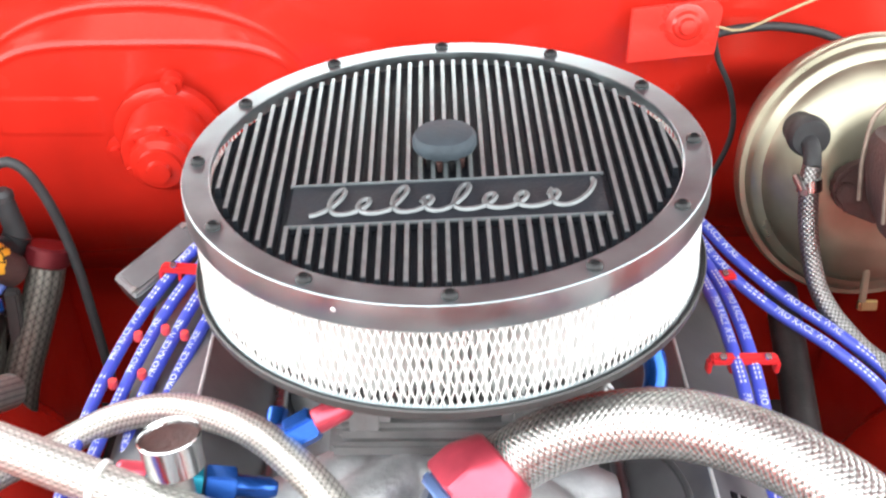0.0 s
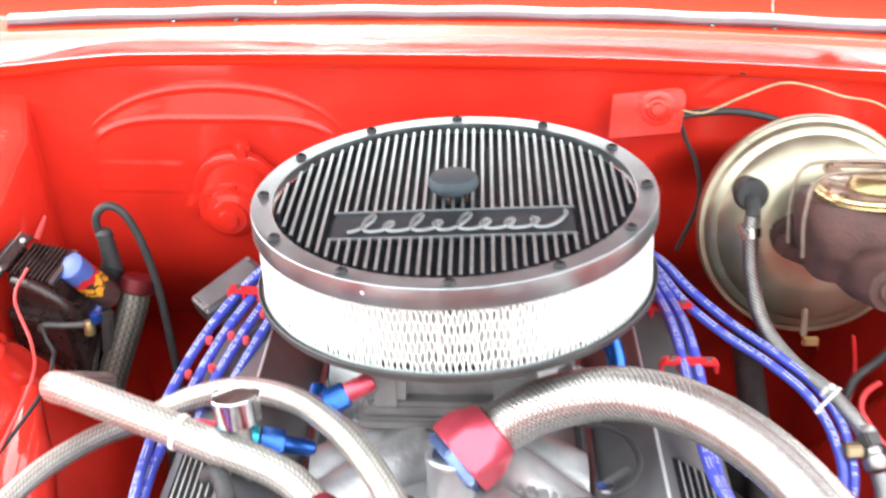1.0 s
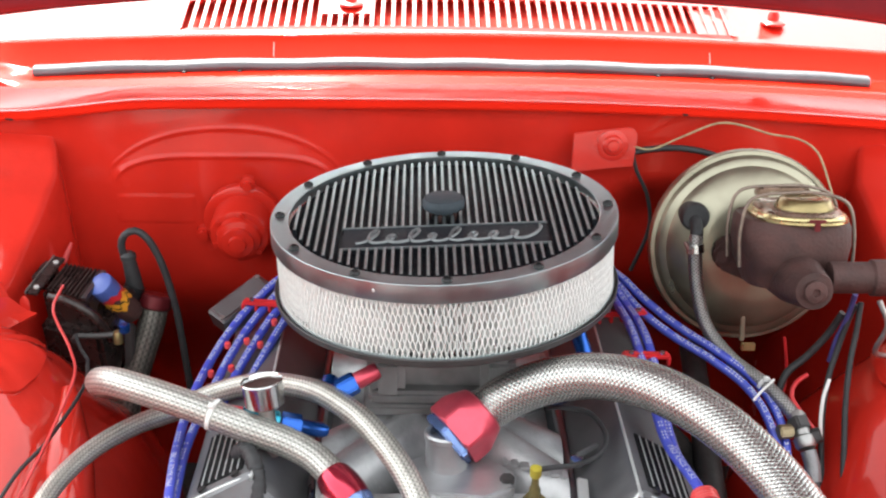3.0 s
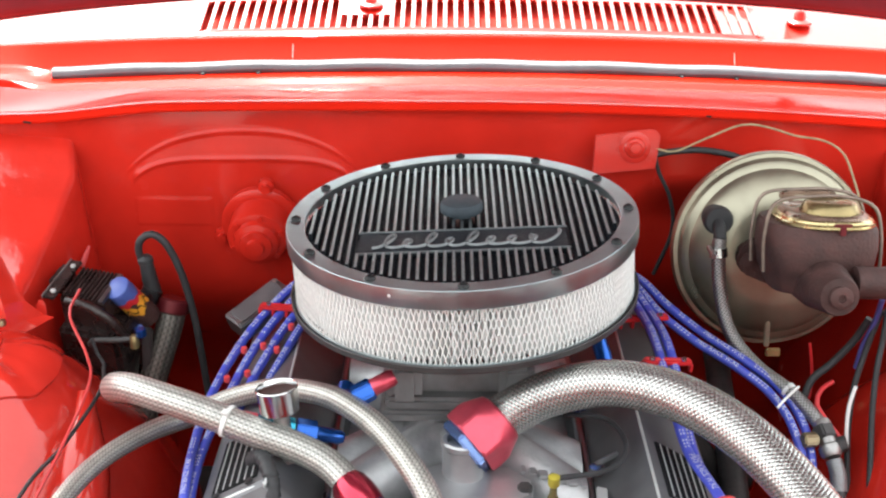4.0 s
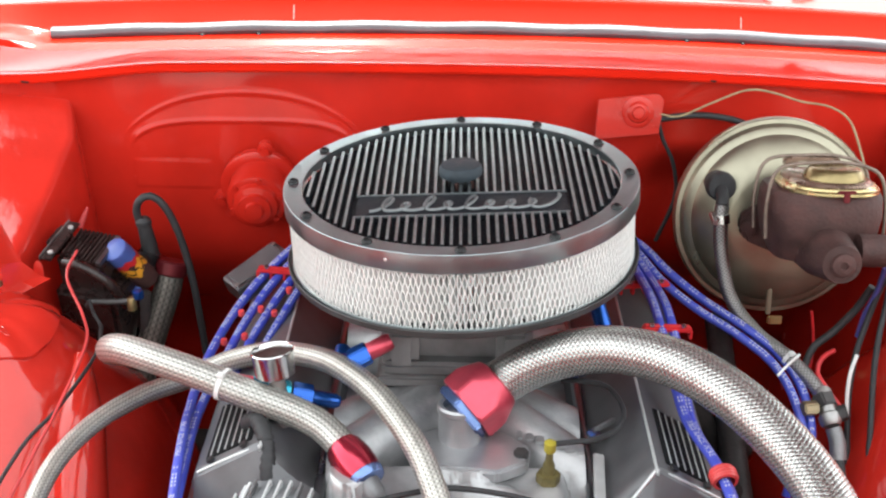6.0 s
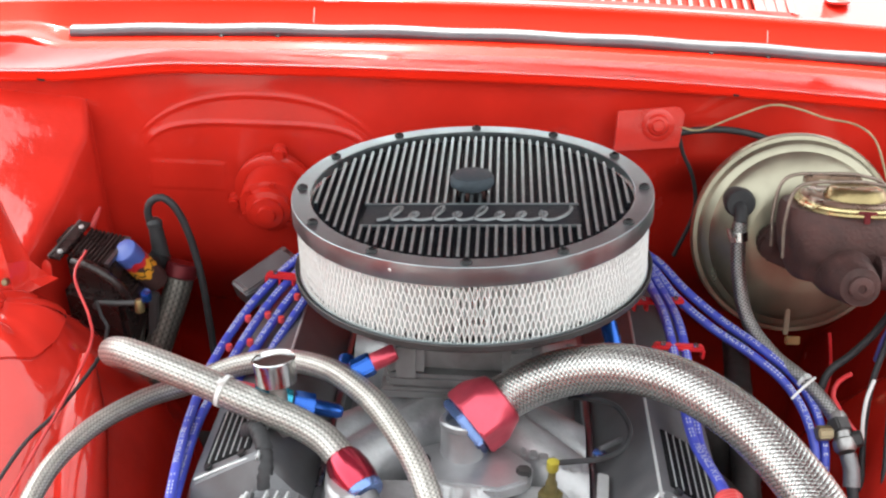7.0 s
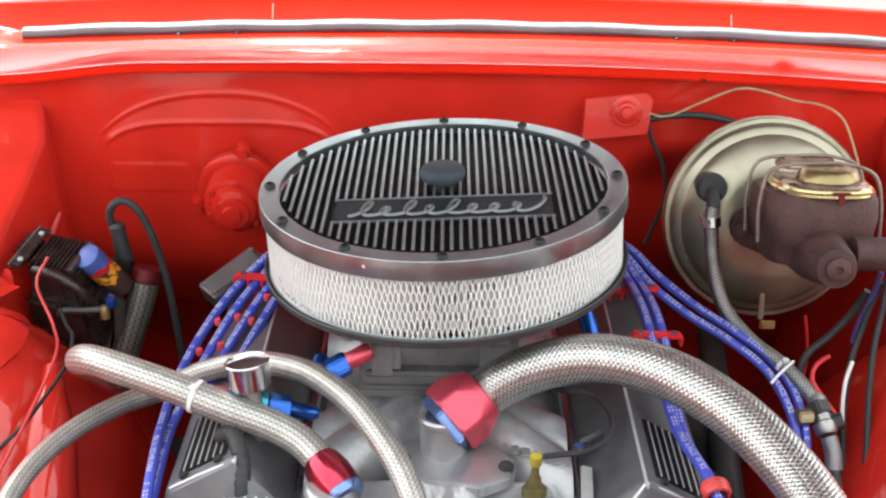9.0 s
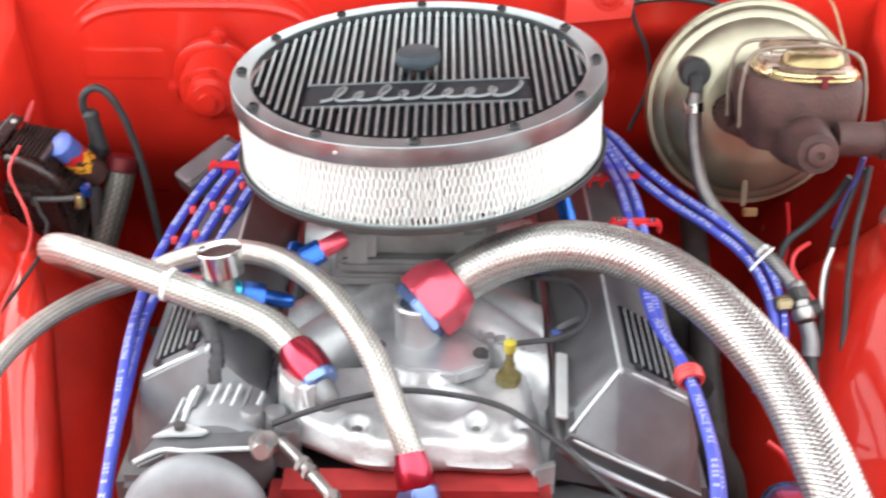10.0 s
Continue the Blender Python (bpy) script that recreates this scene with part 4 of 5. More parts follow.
mc = thing("master_cylinder", BOOST, "rusty cast iron brake master cylinder with a gold lid", "master cylinder")
sub("flange", prism([(-0.058, -0.006), (-0.05, -0.018), (-0.02, -0.030), (0.02, -0.030), (0.05, -0.018), (0.058, -0.006), (0.058, 0.008), (0.05, 0.018), (0.02, 0.030), (-0.02, 0.030), (-0.05, 0.018), (-0.058, 0.008)], 0.016, 0.003, pose(0.008, 0.0, 0.041)), RUST, mc)
for sx in (-0.042, 0.058):
    sub("flange_nut", hexagon(0.009, 0.009, 0.0012, pose(sx, 0.0, 0.056)), RUST, mc)
sub("bore", lathe([(0.030, 0.045), (0.030, 0.10), (0.029, 0.170), (0.0240, 0.205), (0.0205, 0.228), (0.0190, 0.233), (0.0115, 0.2335), (0.0115, 0.239), (0.0095, 0.2405), (0.0040, 0.2405), (0.0035, 0.237), (0, 0.237)], 36, pose(0.009, 0.002, 0)), RUST, mc)
res = []
for z, (hx_, hy, r) in ((-0.012, (0.046, 0.040, 0.02)), (0.010, (0.055, 0.056, 0.022)), (0.036, (0.059, 0.060, 0.024)), (0.055, (0.058, 0.059, 0.024)), (0.061, (0.055, 0.056, 0.022))):
    row = []
    for i in range(40):
        a = 2 * math.pi * i / 40
        c, s_ = math.cos(a), math.sin(a)
        row.append((0.012 + hx_ * math.copysign(abs(c) ** 0.62, c), z, 0.130 + hy * math.copysign(abs(s_) ** 0.62, s_)))
    res.append(row)
sub("reservoir", loft(res, closed=True, caps=True), RUST, mc, "rust brown fluid reservoir", angle=50)


def lid_ring(hx_, hy, h):
    row = []
    for i in range(40):
        a = 2 * math.pi * i / 40
        c, s_ = math.cos(a), math.sin(a)
        row.append((0.017 + 0.83 * hx_ * math.copysign(abs(c) ** 0.78, c), 0.061 + h, 0.130 + hy * math.copysign(abs(s_) ** 0.72, s_)))
    return row


lid = sub("lid", loft([lid_ring(0.058, 0.062, -0.001), lid_ring(0.060, 0.064, 0.0005), lid_ring(0.060, 0.064, 0.0030), lid_ring(0.057, 0.060, 0.0042), lid_ring(0.056, 0.059, 0.0065), lid_ring(0.052, 0.055, 0.0075)], closed=True, caps=True), GOLD_LID, mc, "bright gold zinc plated lid rim", angle=30)
sub("lid_top", loft([lid_ring(0.0525, 0.0555, 0.0070), lid_ring(0.0500, 0.053, 0.0100), lid_ring(0.046, 0.049, 0.0112), lid_ring(0.043, 0.046, 0.0096), lid_ring(0.020, 0.020, 0.0100)], closed=True, caps=True), LID_BROWN, lid, "tarnished brown pressed lid top", angle=30)
dome_m = pose(0.0225, 0.0705, 0.138, -90, 0, 0)
sub("lid_dome", lathe([(0.0315, 0.0), (0.0310, 0.003), (0.0295, 0.006), (0.0280, 0.0090), (0.0255, 0.0110), (0.0215, 0.0118), (0.0195, 0.0108), (0, 0.0110)], 36, dome_m), TARNISH, lid, "dull golden raised dome")
sub("bail_saddle", merge(box((0.052, 0.004, 0.016), (0.008, 0.0865, 0.112), 0.0015), box((0.014, 0.009, 0.016), (-0.016, 0.0825, 0.112), 0.002), box((0.012, 0.009, 0.016), (0.030, 0.0825, 0.112), 0.002)), LID_BROWN, lid, "stepped brown saddle under the bail wire")
sub("catch", merge(box((0.018, 0.0035, 0.003), (0.020, 0.0660, 0.1935), 0.0008), box((0.0065, 0.010, 0.003), (0.020, 0.0605, 0.1935), 0.0008)), DARK_RED, lid, "small rusty catch on the rim")
for dz in (-0.022, 0.030):
    sub("bail_wire", tube([(-0.049, 0.010, 0.130 + dz), (-0.050, 0.050, 0.130 + dz), (-0.040, 0.083, 0.130 + dz), (0.0, 0.0895, 0.130 + dz * 0.9), (0.035, 0.089, 0.130 + dz * 0.9), (0.062, 0.079, 0.130 + dz), (0.071, 0.050, 0.130 + dz), (0.072, 0.010, 0.130 + dz)], 0.0019, 8, 0.005), BROWN_STEEL, mc, "tarnished steel bail wire")
sub("outlet", lathe([(0.0165, 0.02), (0.0165, 0.062), (0.019, 0.064), (0.019, 0.080), (0.0165, 0.083), (0, 0.083)], 24, pose(0.012, 0.010, 0.205, 0, 90, 0)), RUST, mc, "side outlet with a rusty tube nut")
for dy, ex in ((0.008, 0.0), (-0.005, -0.01)):
    part("brake_line", tube([(0.455, -0.035, 0.893 + dy), (0.480, -0.045, 0.890 + dy), (0.515, -0.05, 0.884 + dy), (0.56, -0.04, 0.870 + dy)], 0.003, 8), STEEL, mc, "steel brake line")
part("brake_line", tube([(0.452, -0.040, 0.870), (0.462, -0.048, 0.845), (0.455, -0.045, 0.815), (0.470, -0.03, 0.80), (0.50, -0.02, 0.795)], 0.003, 8), STEEL, mc, "steel brake line")

# ---- firewall fittings ----
wip = thing("wiper_motor", pose(-0.247, 0.262, 0.826), "red painted round wiper motor bolted to the firewall", "wiper motor")
wm = along((-0.247, 0.262, 0.826), (-0.243, 0.0, 0.795))
part("flange", lathe([(0.049, -0.006), (0.049, 0.004), (0.045, 0.007), (0.038, 0.007)], 36, wm), RED, wip)
part("body", lathe([(0.038, 0.004), (0.0375, 0.038), (0.035, 0.043), (0.030, 0.045), (0.0285, 0.045), (0.0265, 0.053), (0.020, 0.056), (0.0195, 0.060), (0.0115, 0.0615), (0.010, 0.066), (0, 0.067)], 36, wm), RED, wip)
for k in range(3):
    a = radians(80 + 120 * k)
    tab = part("mount_tab", lathe([(0.010, -0.004), (0.010, 0.005), (0.006, 0.006), (0.006, 0.012), (0, 0.012)], 14, wm @ pose(0.053 * math.cos(a), 0.053 * math.sin(a), 0)), RED, wip)
for k in range(6):
    a = radians(60 * k + 20)
    part("end_screw", lathe([(0.0035, 0.044), (0.0035, 0.048), (0, 0.048)], 10, wm @ pose(0.031 * math.cos(a), 0.031 * math.sin(a), 0)), RED, wip)

brk = thing("firewall_bracket", pose(0.20, 0.25, 0.92), "red painted bracket plate with a round stud on the firewall", "bracket")
bm_ = prism([(-0.040, -0.026), (0.036, -0.018), (0.040, 0.022), (0.035, 0.0285), (0.028, 0.030), (-0.038, 0.022)], 0.004, 0.001, pose(0.201, 0.246, 0.929, 82, 0, 0))
part("plate", bm_, RED_ROUGH, brk)
part("spacer", box((0.05, 0.03, 0.012), (0.205, 0.262, 0.935), 0.002), RED_ROUGH, brk)
part("boss", lathe([(0.019, 0.0), (0.019, 0.002), (0.016, 0.003), (0.013, 0.003), (0.011, 0.0055), (0.008, 0.006), (0.0065, 0.010), (0, 0.0105)], 28, pose(0.2105, 0.2435, 0.9375, 82, 0, 0)), RED_ROUGH, brk)

tan = thing("ground_wire", pose(0.236, 0.245, 0.935), "thin tan wire looping along the firewall to the booster", "wire")
part("wire", tube([(0.236, 0.244, 0.936), (0.260, 0.246, 0.932), (0.298, 0.25, 0.948), (0.338, 0.25, 0.965), (0.368, 0.245, 0.964), (0.400, 0.235, 0.957), (0.428, 0.215, 0.958), (0.445, 0.19, 0.950), (0.450, 0.15, 0.926), (0.446, 0.12, 0.920)], 0.0013, 8, 0.008), TAN_WIRE, tan)
blk = thing("firewall_cable", pose(0.238, 0.25, 0.925), "black cable running behind the booster", "cable")
part("cable", tube([(0.236, 0.25, 0.926), (0.262, 0.258, 0.928), (0.30, 0.262, 0.928), (0.345, 0.262, 0.918), (0.39, 0.262, 0.89)], 0.004, 10, 0.008), RUBBER, blk)
part("lead", tube([(0.238, 0.252, 0.922), (0.245, 0.255, 0.90), (0.262, 0.258, 0.865), (0.268, 0.26, 0.82), (0.25, 0.262, 0.76)], 0.0026, 8, 0.008), RUBBER, blk)

# ---- ignition coil and amplifier ----
amp = thing("ignition_amplifier", pose(-0.44, 0.10, 0.79), "black finned ignition amplifier box beside the coil", "ignition module")
am = pose(-0.424, 0.112, 0.802, 14, 4, -14) @ Matrix.Scale(0.88, 4)
part("body", box((0.066, 0.060, 0.060), (0.004, 0, -0.022), 0.004, am), BAKELITE, amp)
part("lower_case", box((0.086, 0.080, 0.125), (0.010, -0.004, -0.098), 0.006, am), BAKELITE, amp)
for k in range(10):
    part("fin", box((0.0030 if k < 9 else 0.0070, 0.058, 0.007), (-0.021 + 0.0058 * k, 0, 0.0105), 0.0007, am), BAKELITE if k < 9 else POLISHED, amp)
for k in range(4):
    part("terminal", box((0.0032, 0.004, 0.009), (-0.010 + 0.0075 * k, -0.0305, 0.001), 0.0008, am), STEEL, amp, "small dull terminal")
part("clamp_bar", box((0.015, 0.078, 0.004), (-0.034, -0.004, 0.015), 0.001, am), BAKELITE, amp)
part("bar_edge", box((0.0018, 0.078, 0.006), (-0.0424, -0.004, 0.0155), 0.0005, am), STEEL, amp, "light strip along the bar's edge")
for dy in (0.022, -0.030):
    part("screw", lathe([(0.0036, 0.0165), (0.0033, 0.0190), (0, 0.0196)], 12, am @ pose(-0.033, dy, 0)), BRIGHT_ALU, amp)
part("strap", tube([am @ Vector((-0.012, -0.036, 0.010)), am @ Vector((0.02, -0.040, 0.012)), am @ Vector((0.05, -0.038, -0.010)), am @ Vector((0.062, -0.03, -0.05))], 0.006, 10), BAKELITE, amp)
part("end_cap", box((0.022, 0.042, 0.026), (-0.046, 0.012, 0.0), 0.006, am), BAKELITE, amp)

coil = thing("ignition_coil", pose(-0.375, 0.12, 0.78), "blue labelled cylindrical ignition coil with a black tower", "ignition coil")
cmx = along((-0.392, 0.100, 0.816), (-0.364, 0.136, 0.756)) @ Matrix.Scale(0.69, 4) @ pose(0, 0, 0.006)
can = part("can", lathe([(0.0, -0.002), (0.012, -0.001), (0.0205, 0.002), (0.0215, 0.006), (0.0215, 0.096), (0.0205, 0.100), (0.0, 0.101)], 36, cmx), RUST, coil, "dark brown can")


def wrap_band(z0, z1, r, wave, count):
    """A printed band round the can with a torn edge."""
    rows_ = []
    for z in np.linspace(z0, z1, 6):
        rows_.append([cmx @ Vector((r * math.cos(a), r * math.sin(a), z + wave * math.sin(count * a) + 0.4 * wave * math.sin(2.7 * count * a + 1))) for a in np.linspace(0, 2 * math.pi, 49)])
    return loft(rows_)


part("end_cap", lathe([(0.0, -0.003), (0.0125, -0.002), (0.0208, 0.0012), (0.0218, 0.005)], 36, cmx, False), BLUE_LABEL, can, "blue end cap")
part("tower_neck", tube([cmx @ Vector((0, 0, 0.05)), (-0.368, 0.146, 0.776), (-0.362, 0.152, 0.786)], 0.0125, 16), BLACK_PLASTIC, coil, "black moulded neck")
part("blue_band", wrap_band(0.004, 0.030, 0.0217, 0.0, 1), BLUE_LABEL, can, "blue printed end")
part("red_band", wrap_band(0.026, 0.040, 0.0219, 0.004, 3), RED_PLASTIC, can, "dark red printed flash")
part("flame_band", wrap_band(0.040, 0.062, 0.0220, 0.005, 4), ORANGE_LABEL, can, "orange printed flash")
part("dark_band", wrap_band(0.049, 0.053, 0.0222, 0.006, 7), BLACK_PLASTIC, can, "dark printed strokes")
part("terminal", lathe([(0.004, 0.0), (0.004, 0.012), (0, 0.013)], 12, along(cmx @ Vector((0, -0.016, 0.094)), cmx @ Vector((0, -0.05, 0.094)))), BLUE_LABEL, coil, "small blue terminal")
part("boot", lathe([(0.0098, 0.0), (0.0092, 0.02), (0.0080, 0.04), (0.0092, 0.041), (0.0092, 0.046), (0.0055, 0.05)], 22, along((-0.362, 0.152, 0.780), (-0.371, 0.152, 0.85))), RUBBER, coil, "black rubber boot")
lead = thing("coil_lead", pose(-0.366, 0.152, 0.83), "thick black high tension lead arching from the coil", "lead")
part("wire", tube([(-0.371, 0.153, 0.818), (-0.374, 0.150, 0.838), (-0.369, 0.149, 0.852), (-0.356, 0.149, 0.858), (-0.341, 0.149, 0.846), (-0.327, 0.149, 0.812), (-0.316, 0.149, 0.758), (-0.310, 0.149, 0.700), (-0.304, 0.15, 0.62)], 0.0045, 14, 0.006), RUBBER, lead)
stack = thing("coil_bracket", pose(-0.37, 0.13, 0.74), "dark steel coil bracket on the firewall", "bracket")
part("post", box((0.012, 0.012, 0.17), (0, 0, 0), 0.002, along((-0.37, 0.12, 0.665), (-0.362, 0.12, 0.80)) @ pose(0, 0, 0.0)), DARK_METAL, stack)
part("cross_bar", tube([(-0.416, 0.066, 0.758), (-0.409, 0.060, 0.766), (-0.385, 0.060, 0.767), (-0.364, 0.062, 0.768)], 0.0036, 10), DARK_METAL, stack)
part("blue_fitting", hexagon(0.0065, 0.010, 0.001, pose(-0.356, 0.060, 0.772)), BLUE_ANO, stack, "small blue anodised fitting")
part("brass_fitting", lathe([(0.0055, -0.012), (0.0055, 0.0), (0.004, 0.003), (0, 0.003)], 12, pose(-0.364, 0.060, 0.770)), TARNISH, stack, "small brass fitting")

for pts, r, lb in (([(-0.339, 0.152, 0.768), (-0.345, 0.142, 0.740), (-0.358, 0.128, 0.70), (-0.376, 0.11, 0.64), (-0.39, 0.08, 0.54)], 0.0165, "dark braided heater hose at the firewall"),
                   ([(-0.388, 0.138, 0.735), (-0.392, 0.128, 0.71), (-0.397, 0.113, 0.67), (-0.41, 0.10, 0.58)], 0.0135, "thin dark braided hose at the firewall")):
    h = thing("firewall_hose", pose(*pts[0]), lb, "heater hose", "hoses at the firewall")
    part("hose", tube(pts, r, 16), BRAID_DARK, h)
    part("end_collar", lathe([(r + 0.001, -0.006), (r + 0.003, -0.004), (r + 0.003, 0.010), (r + 0.001, 0.012)], 20, along(pts[0], pts[1])), DARK_RED, h, "dark red end collar")
rw = thing("red_wire", pose(-0.45, 0.02, 0.80), "thin red wire from the amplifier down the inner fender", "wire", "loose wires")
part("wire", tube([(-0.425, 0.08, 0.82), (-0.428, 0.045, 0.806), (-0.4, 0.0, 0.782), (-0.384, -0.05, 0.776), (-0.394, -0.12, 0.748), (-0.4, -0.17, 0.736), (-0.42, -0.26, 0.7)], 0.0016, 8, 0.008), PINK_PLASTIC, rw)
bwire = thing("black_wire", pose(-0.40, -0.05, 0.74), "thin black wire lying on the inner fender", "wire", "loose wires")
part("wire", tube([(-0.407, 0.045, 0.777), (-0.402, 0.042, 0.760), (-0.394, 0.035, 0.752), (-0.388, 0.015, 0.756), (-0.378, -0.04, 0.759), (-0.395, -0.12, 0.745), (-0.417, -0.17, 0.732), (-0.44, -0.26, 0.7)], 0.0021, 8, 0.008), RUBBER, bwire)

# silver ignition box by the firewall
mod = thing("silver_module", pose(-0.232, 0.10, 0.79), "small silver aluminium module box near the plug leads", "module")
ux = Vector((0.054, 0.045, 0.028)).normalized()
uz = (Vector((-0.25, -0.30, 0.9)) - ux * Vector((-0.25, -0.30, 0.9)).dot(ux)).normalized()
uy = uz.cross(ux)
mm = Matrix(((ux.x, uy.x, uz.x, -0.226), (ux.y, uy.y, uz.y, 0.097), (ux.z, uy.z, uz.z, 0.789), (0, 0, 0, 1)))
part("case", box((0.074, 0.036, 0.024), (0, 0, 0), 0.002, mm), POLISHED, mod)
part("cover", box((0.064, 0.028, 0.003), (0, 0, 0.0115), 0.001, mm), COVER_GREY, mod)
for dx, dy in ((-0.033, -0.010), (0.033, 0.010)):
    part("screw", lathe([(0.003, 0.011), (0.003, 0.0135), (0, 0.0135)], 10, mm @ pose(dx, dy, 0)), STEEL, mod)


# ---- plug leads ----
def lead_wire(points, label, r=0.0048, flip=True):
    w = thing("plug_lead", pose(*points[0]), label, "spark plug lead", "blue spark plug leads")
    jacket = part("jacket", tube(points, r, 14, 0.006), BLUE_WIRE, w)
    line = spline(points, 0.001)
    fr = frames(line)
    seg = sum((q - p).length for p, q in zip(line[:-1], line[1:])) / (len(line) - 1)
    ink = bmesh.new()
    rnd = random.Random(int(abs(points[1][0]) * 1e5))

    def on_wire(along_m, across):
        k = along_m / seg
        i = max(0, min(len(fr) - 2, int(k)))
        (p, t, a, b), p2 = fr[i], fr[i + 1][0]
        nrm = Vector((-0.1, -0.45, 0.9))
        nrm = (nrm - t * nrm.dot(t)).normalized()
        g = across / r
        return p.lerp(p2, k - i) + (nrm * math.cos(g) + nrm.cross(t) * math.sin(g)) * (r + 0.00025)

    total = seg * (len(line) - 1)
    at = 0.012 + 0.02 * rnd.random()
    while at < total - 0.09:
        for k in range(6):  # short printed blocks
            if rnd.random() < 0.12:
                continue
            x0 = at + 0.0044 * k
            ink.faces.new([ink.verts.new(on_wire(x0 + u, v)) for u, v in ((0, -0.002), (0.0026, -0.002), (0.0026, 0.002), (0, 0.002))])
        at += 0.034
        word, width = WORDS
        vs = [ink.verts.new(on_wire(at + width - x if flip else at + x, -y if flip else y)) for x, y in word[0]]
        for f in word[1]:
            if len(set(f)) > 2:
                ink.faces.new([vs[i] for i in f])
        at += width + 0.014
    tagged(part("printing", ink, WHITE_INK, w, "worn white printing along the jacket", smooth=False), kind="stuff")
    return w


def flat_text(words, height):
    """Outline of words in the built-in font, as points and faces, and their width."""
    cu = bpy.data.curves.new("words", "FONT")
    cu.body, cu.size, cu.align_y, cu.resolution_u, cu.offset = words, height / 0.72, "CENTER", 2, 0.012 * height
    ob = bpy.data.objects.new("words", cu)
    scene.collection.objects.link(ob)
    bpy.context.view_layer.update()
    me = ob.to_mesh()
    pts = [(v.co.x, v.co.y) for v in me.vertices]
    fs = [tuple(p.vertices) for p in me.polygons]
    ob.to_mesh_clear()
    bpy.data.objects.remove(ob)
    bpy.data.curves.remove(cu)
    return (pts, fs), max(p[0] for p in pts)


WORDS = flat_text("PRO RACE WIRE", 0.0052)
LEFT = []
for k in range(4):
    o = k * 0.0150
    pts = [(-0.135 + o * 0.9, 0.150 - 0.01 * k, 0.822), (-0.178 + o * 0.95, 0.108 - 0.004 * k, 0.822 - 0.001 * k), (-0.214 + o * 1.05, 0.072 - 0.004 * k, 0.800), (-0.241 + o * 1.15, 0.022 - 0.004 * k, 0.779), (-0.259 + o * 1.1, -0.055, 0.762 - 0.002 * k), (-0.262 + o * 0.5, -0.135, 0.752 - 0.006 * k), (-0.256 + o * 0.2, -0.215, 0.748 - 0.012 * k)]
    if k >= 2:  # these dive to the nearer plugs
        pts = pts[:-2] + [(-0.250 + o * 0.8, -0.105, 0.735), (-0.252 + o, -0.135, 0.69), (-0.255 + o, -0.15, 0.62)]
    elif k == 0:
        pts += [(-0.249, -0.29, 0.735), (-0.243, -0.36, 0.722), (-0.24, -0.45, 0.69)]
    else:
        pts += [(-0.250, -0.29, 0.725), (-0.245, -0.36, 0.705), (-0.24, -0.45, 0.67)]
    LEFT.append(pts)
    lead_wire(pts, "blue silicone plug lead with worn white print, bundled in four")
RIGHT = [
    [(0.150, 0.150, 0.822), (0.180, 0.110, 0.824), (0.198, 0.062, 0.813), (0.204, 0.00, 0.815), (0.206, -0.055, 0.811), (0.208, -0.11, 0.800), (0.213, -0.18, 0.786), (0.2285, -0.245, 0.783), (0.236, -0.30, 0.775), (0.238, -0.36, 0.762), (0.229, -0.44, 0.73)],
    [(0.160, 0.150, 0.82), (0.190, 0.110, 0.822), (0.210, 0.060, 0.811), (0.217, 0.00, 0.813), (0.219, -0.055, 0.808), (0.219, -0.11, 0.796), (0.220, -0.18, 0.780), (0.2335, -0.245, 0.776), (0.240, -0.30, 0.768), (0.243, -0.36, 0.752), (0.236, -0.44, 0.72)],
    [(0.165, 0.155, 0.822), (0.200, 0.112, 0.818), (0.226, 0.075, 0.800), (0.262, 0.045, 0.781), (0.303, 0.015, 0.766), (0.335, -0.015, 0.750), (0.352, -0.050, 0.730), (0.357, -0.085, 0.70), (0.345, -0.10, 0.64)],
    [(0.172, 0.160, 0.824), (0.208, 0.122, 0.820), (0.236, 0.090, 0.803), (0.272, 0.060, 0.784), (0.312, 0.028, 0.769), (0.345, -0.003, 0.753), (0.364, -0.040, 0.732), (0.368, -0.08, 0.70), (0.36, -0.10, 0.64)],
]
for pts in RIGHT:
    lead_wire(pts, "blue silicone plug lead with worn white print beside the booster", flip=False)


def separator(name, center, direction, n, gap, label, bar=(0.010, 0.006)):
    """A moulded comb that holds n leads side by side."""
    d = Vector(direction).normalized()
    c = Vector(center)
    s = thing(name, Matrix.Translation(c), label, "wire separator", "red wire separators")
    m = along(c, c + d)
    ln = gap * n
    part("bar", box((bar[0], bar[1], ln), (0, 0, 0), 0.0018, m), RED_PLASTIC, s)
    for k in range(n + 1):
        part("finger", box((bar[0] * 0.8, 0.010, 0.0032), (0, -0.006, -ln / 2 + gap * k), 0.001, m), RED_PLASTIC, s)
    for k in (-0.33, 0.33):
        part("rivet", lathe([(0.003, 0), (0.0025, 0.0012), (0, 0.0014)], 10, Matrix.Translation(c + d * (ln * k) + Vector((0, -0.003, 0.0045))) @ pose(0, 0, 0, 25, 0, 0)), CHROME, s)
    return s


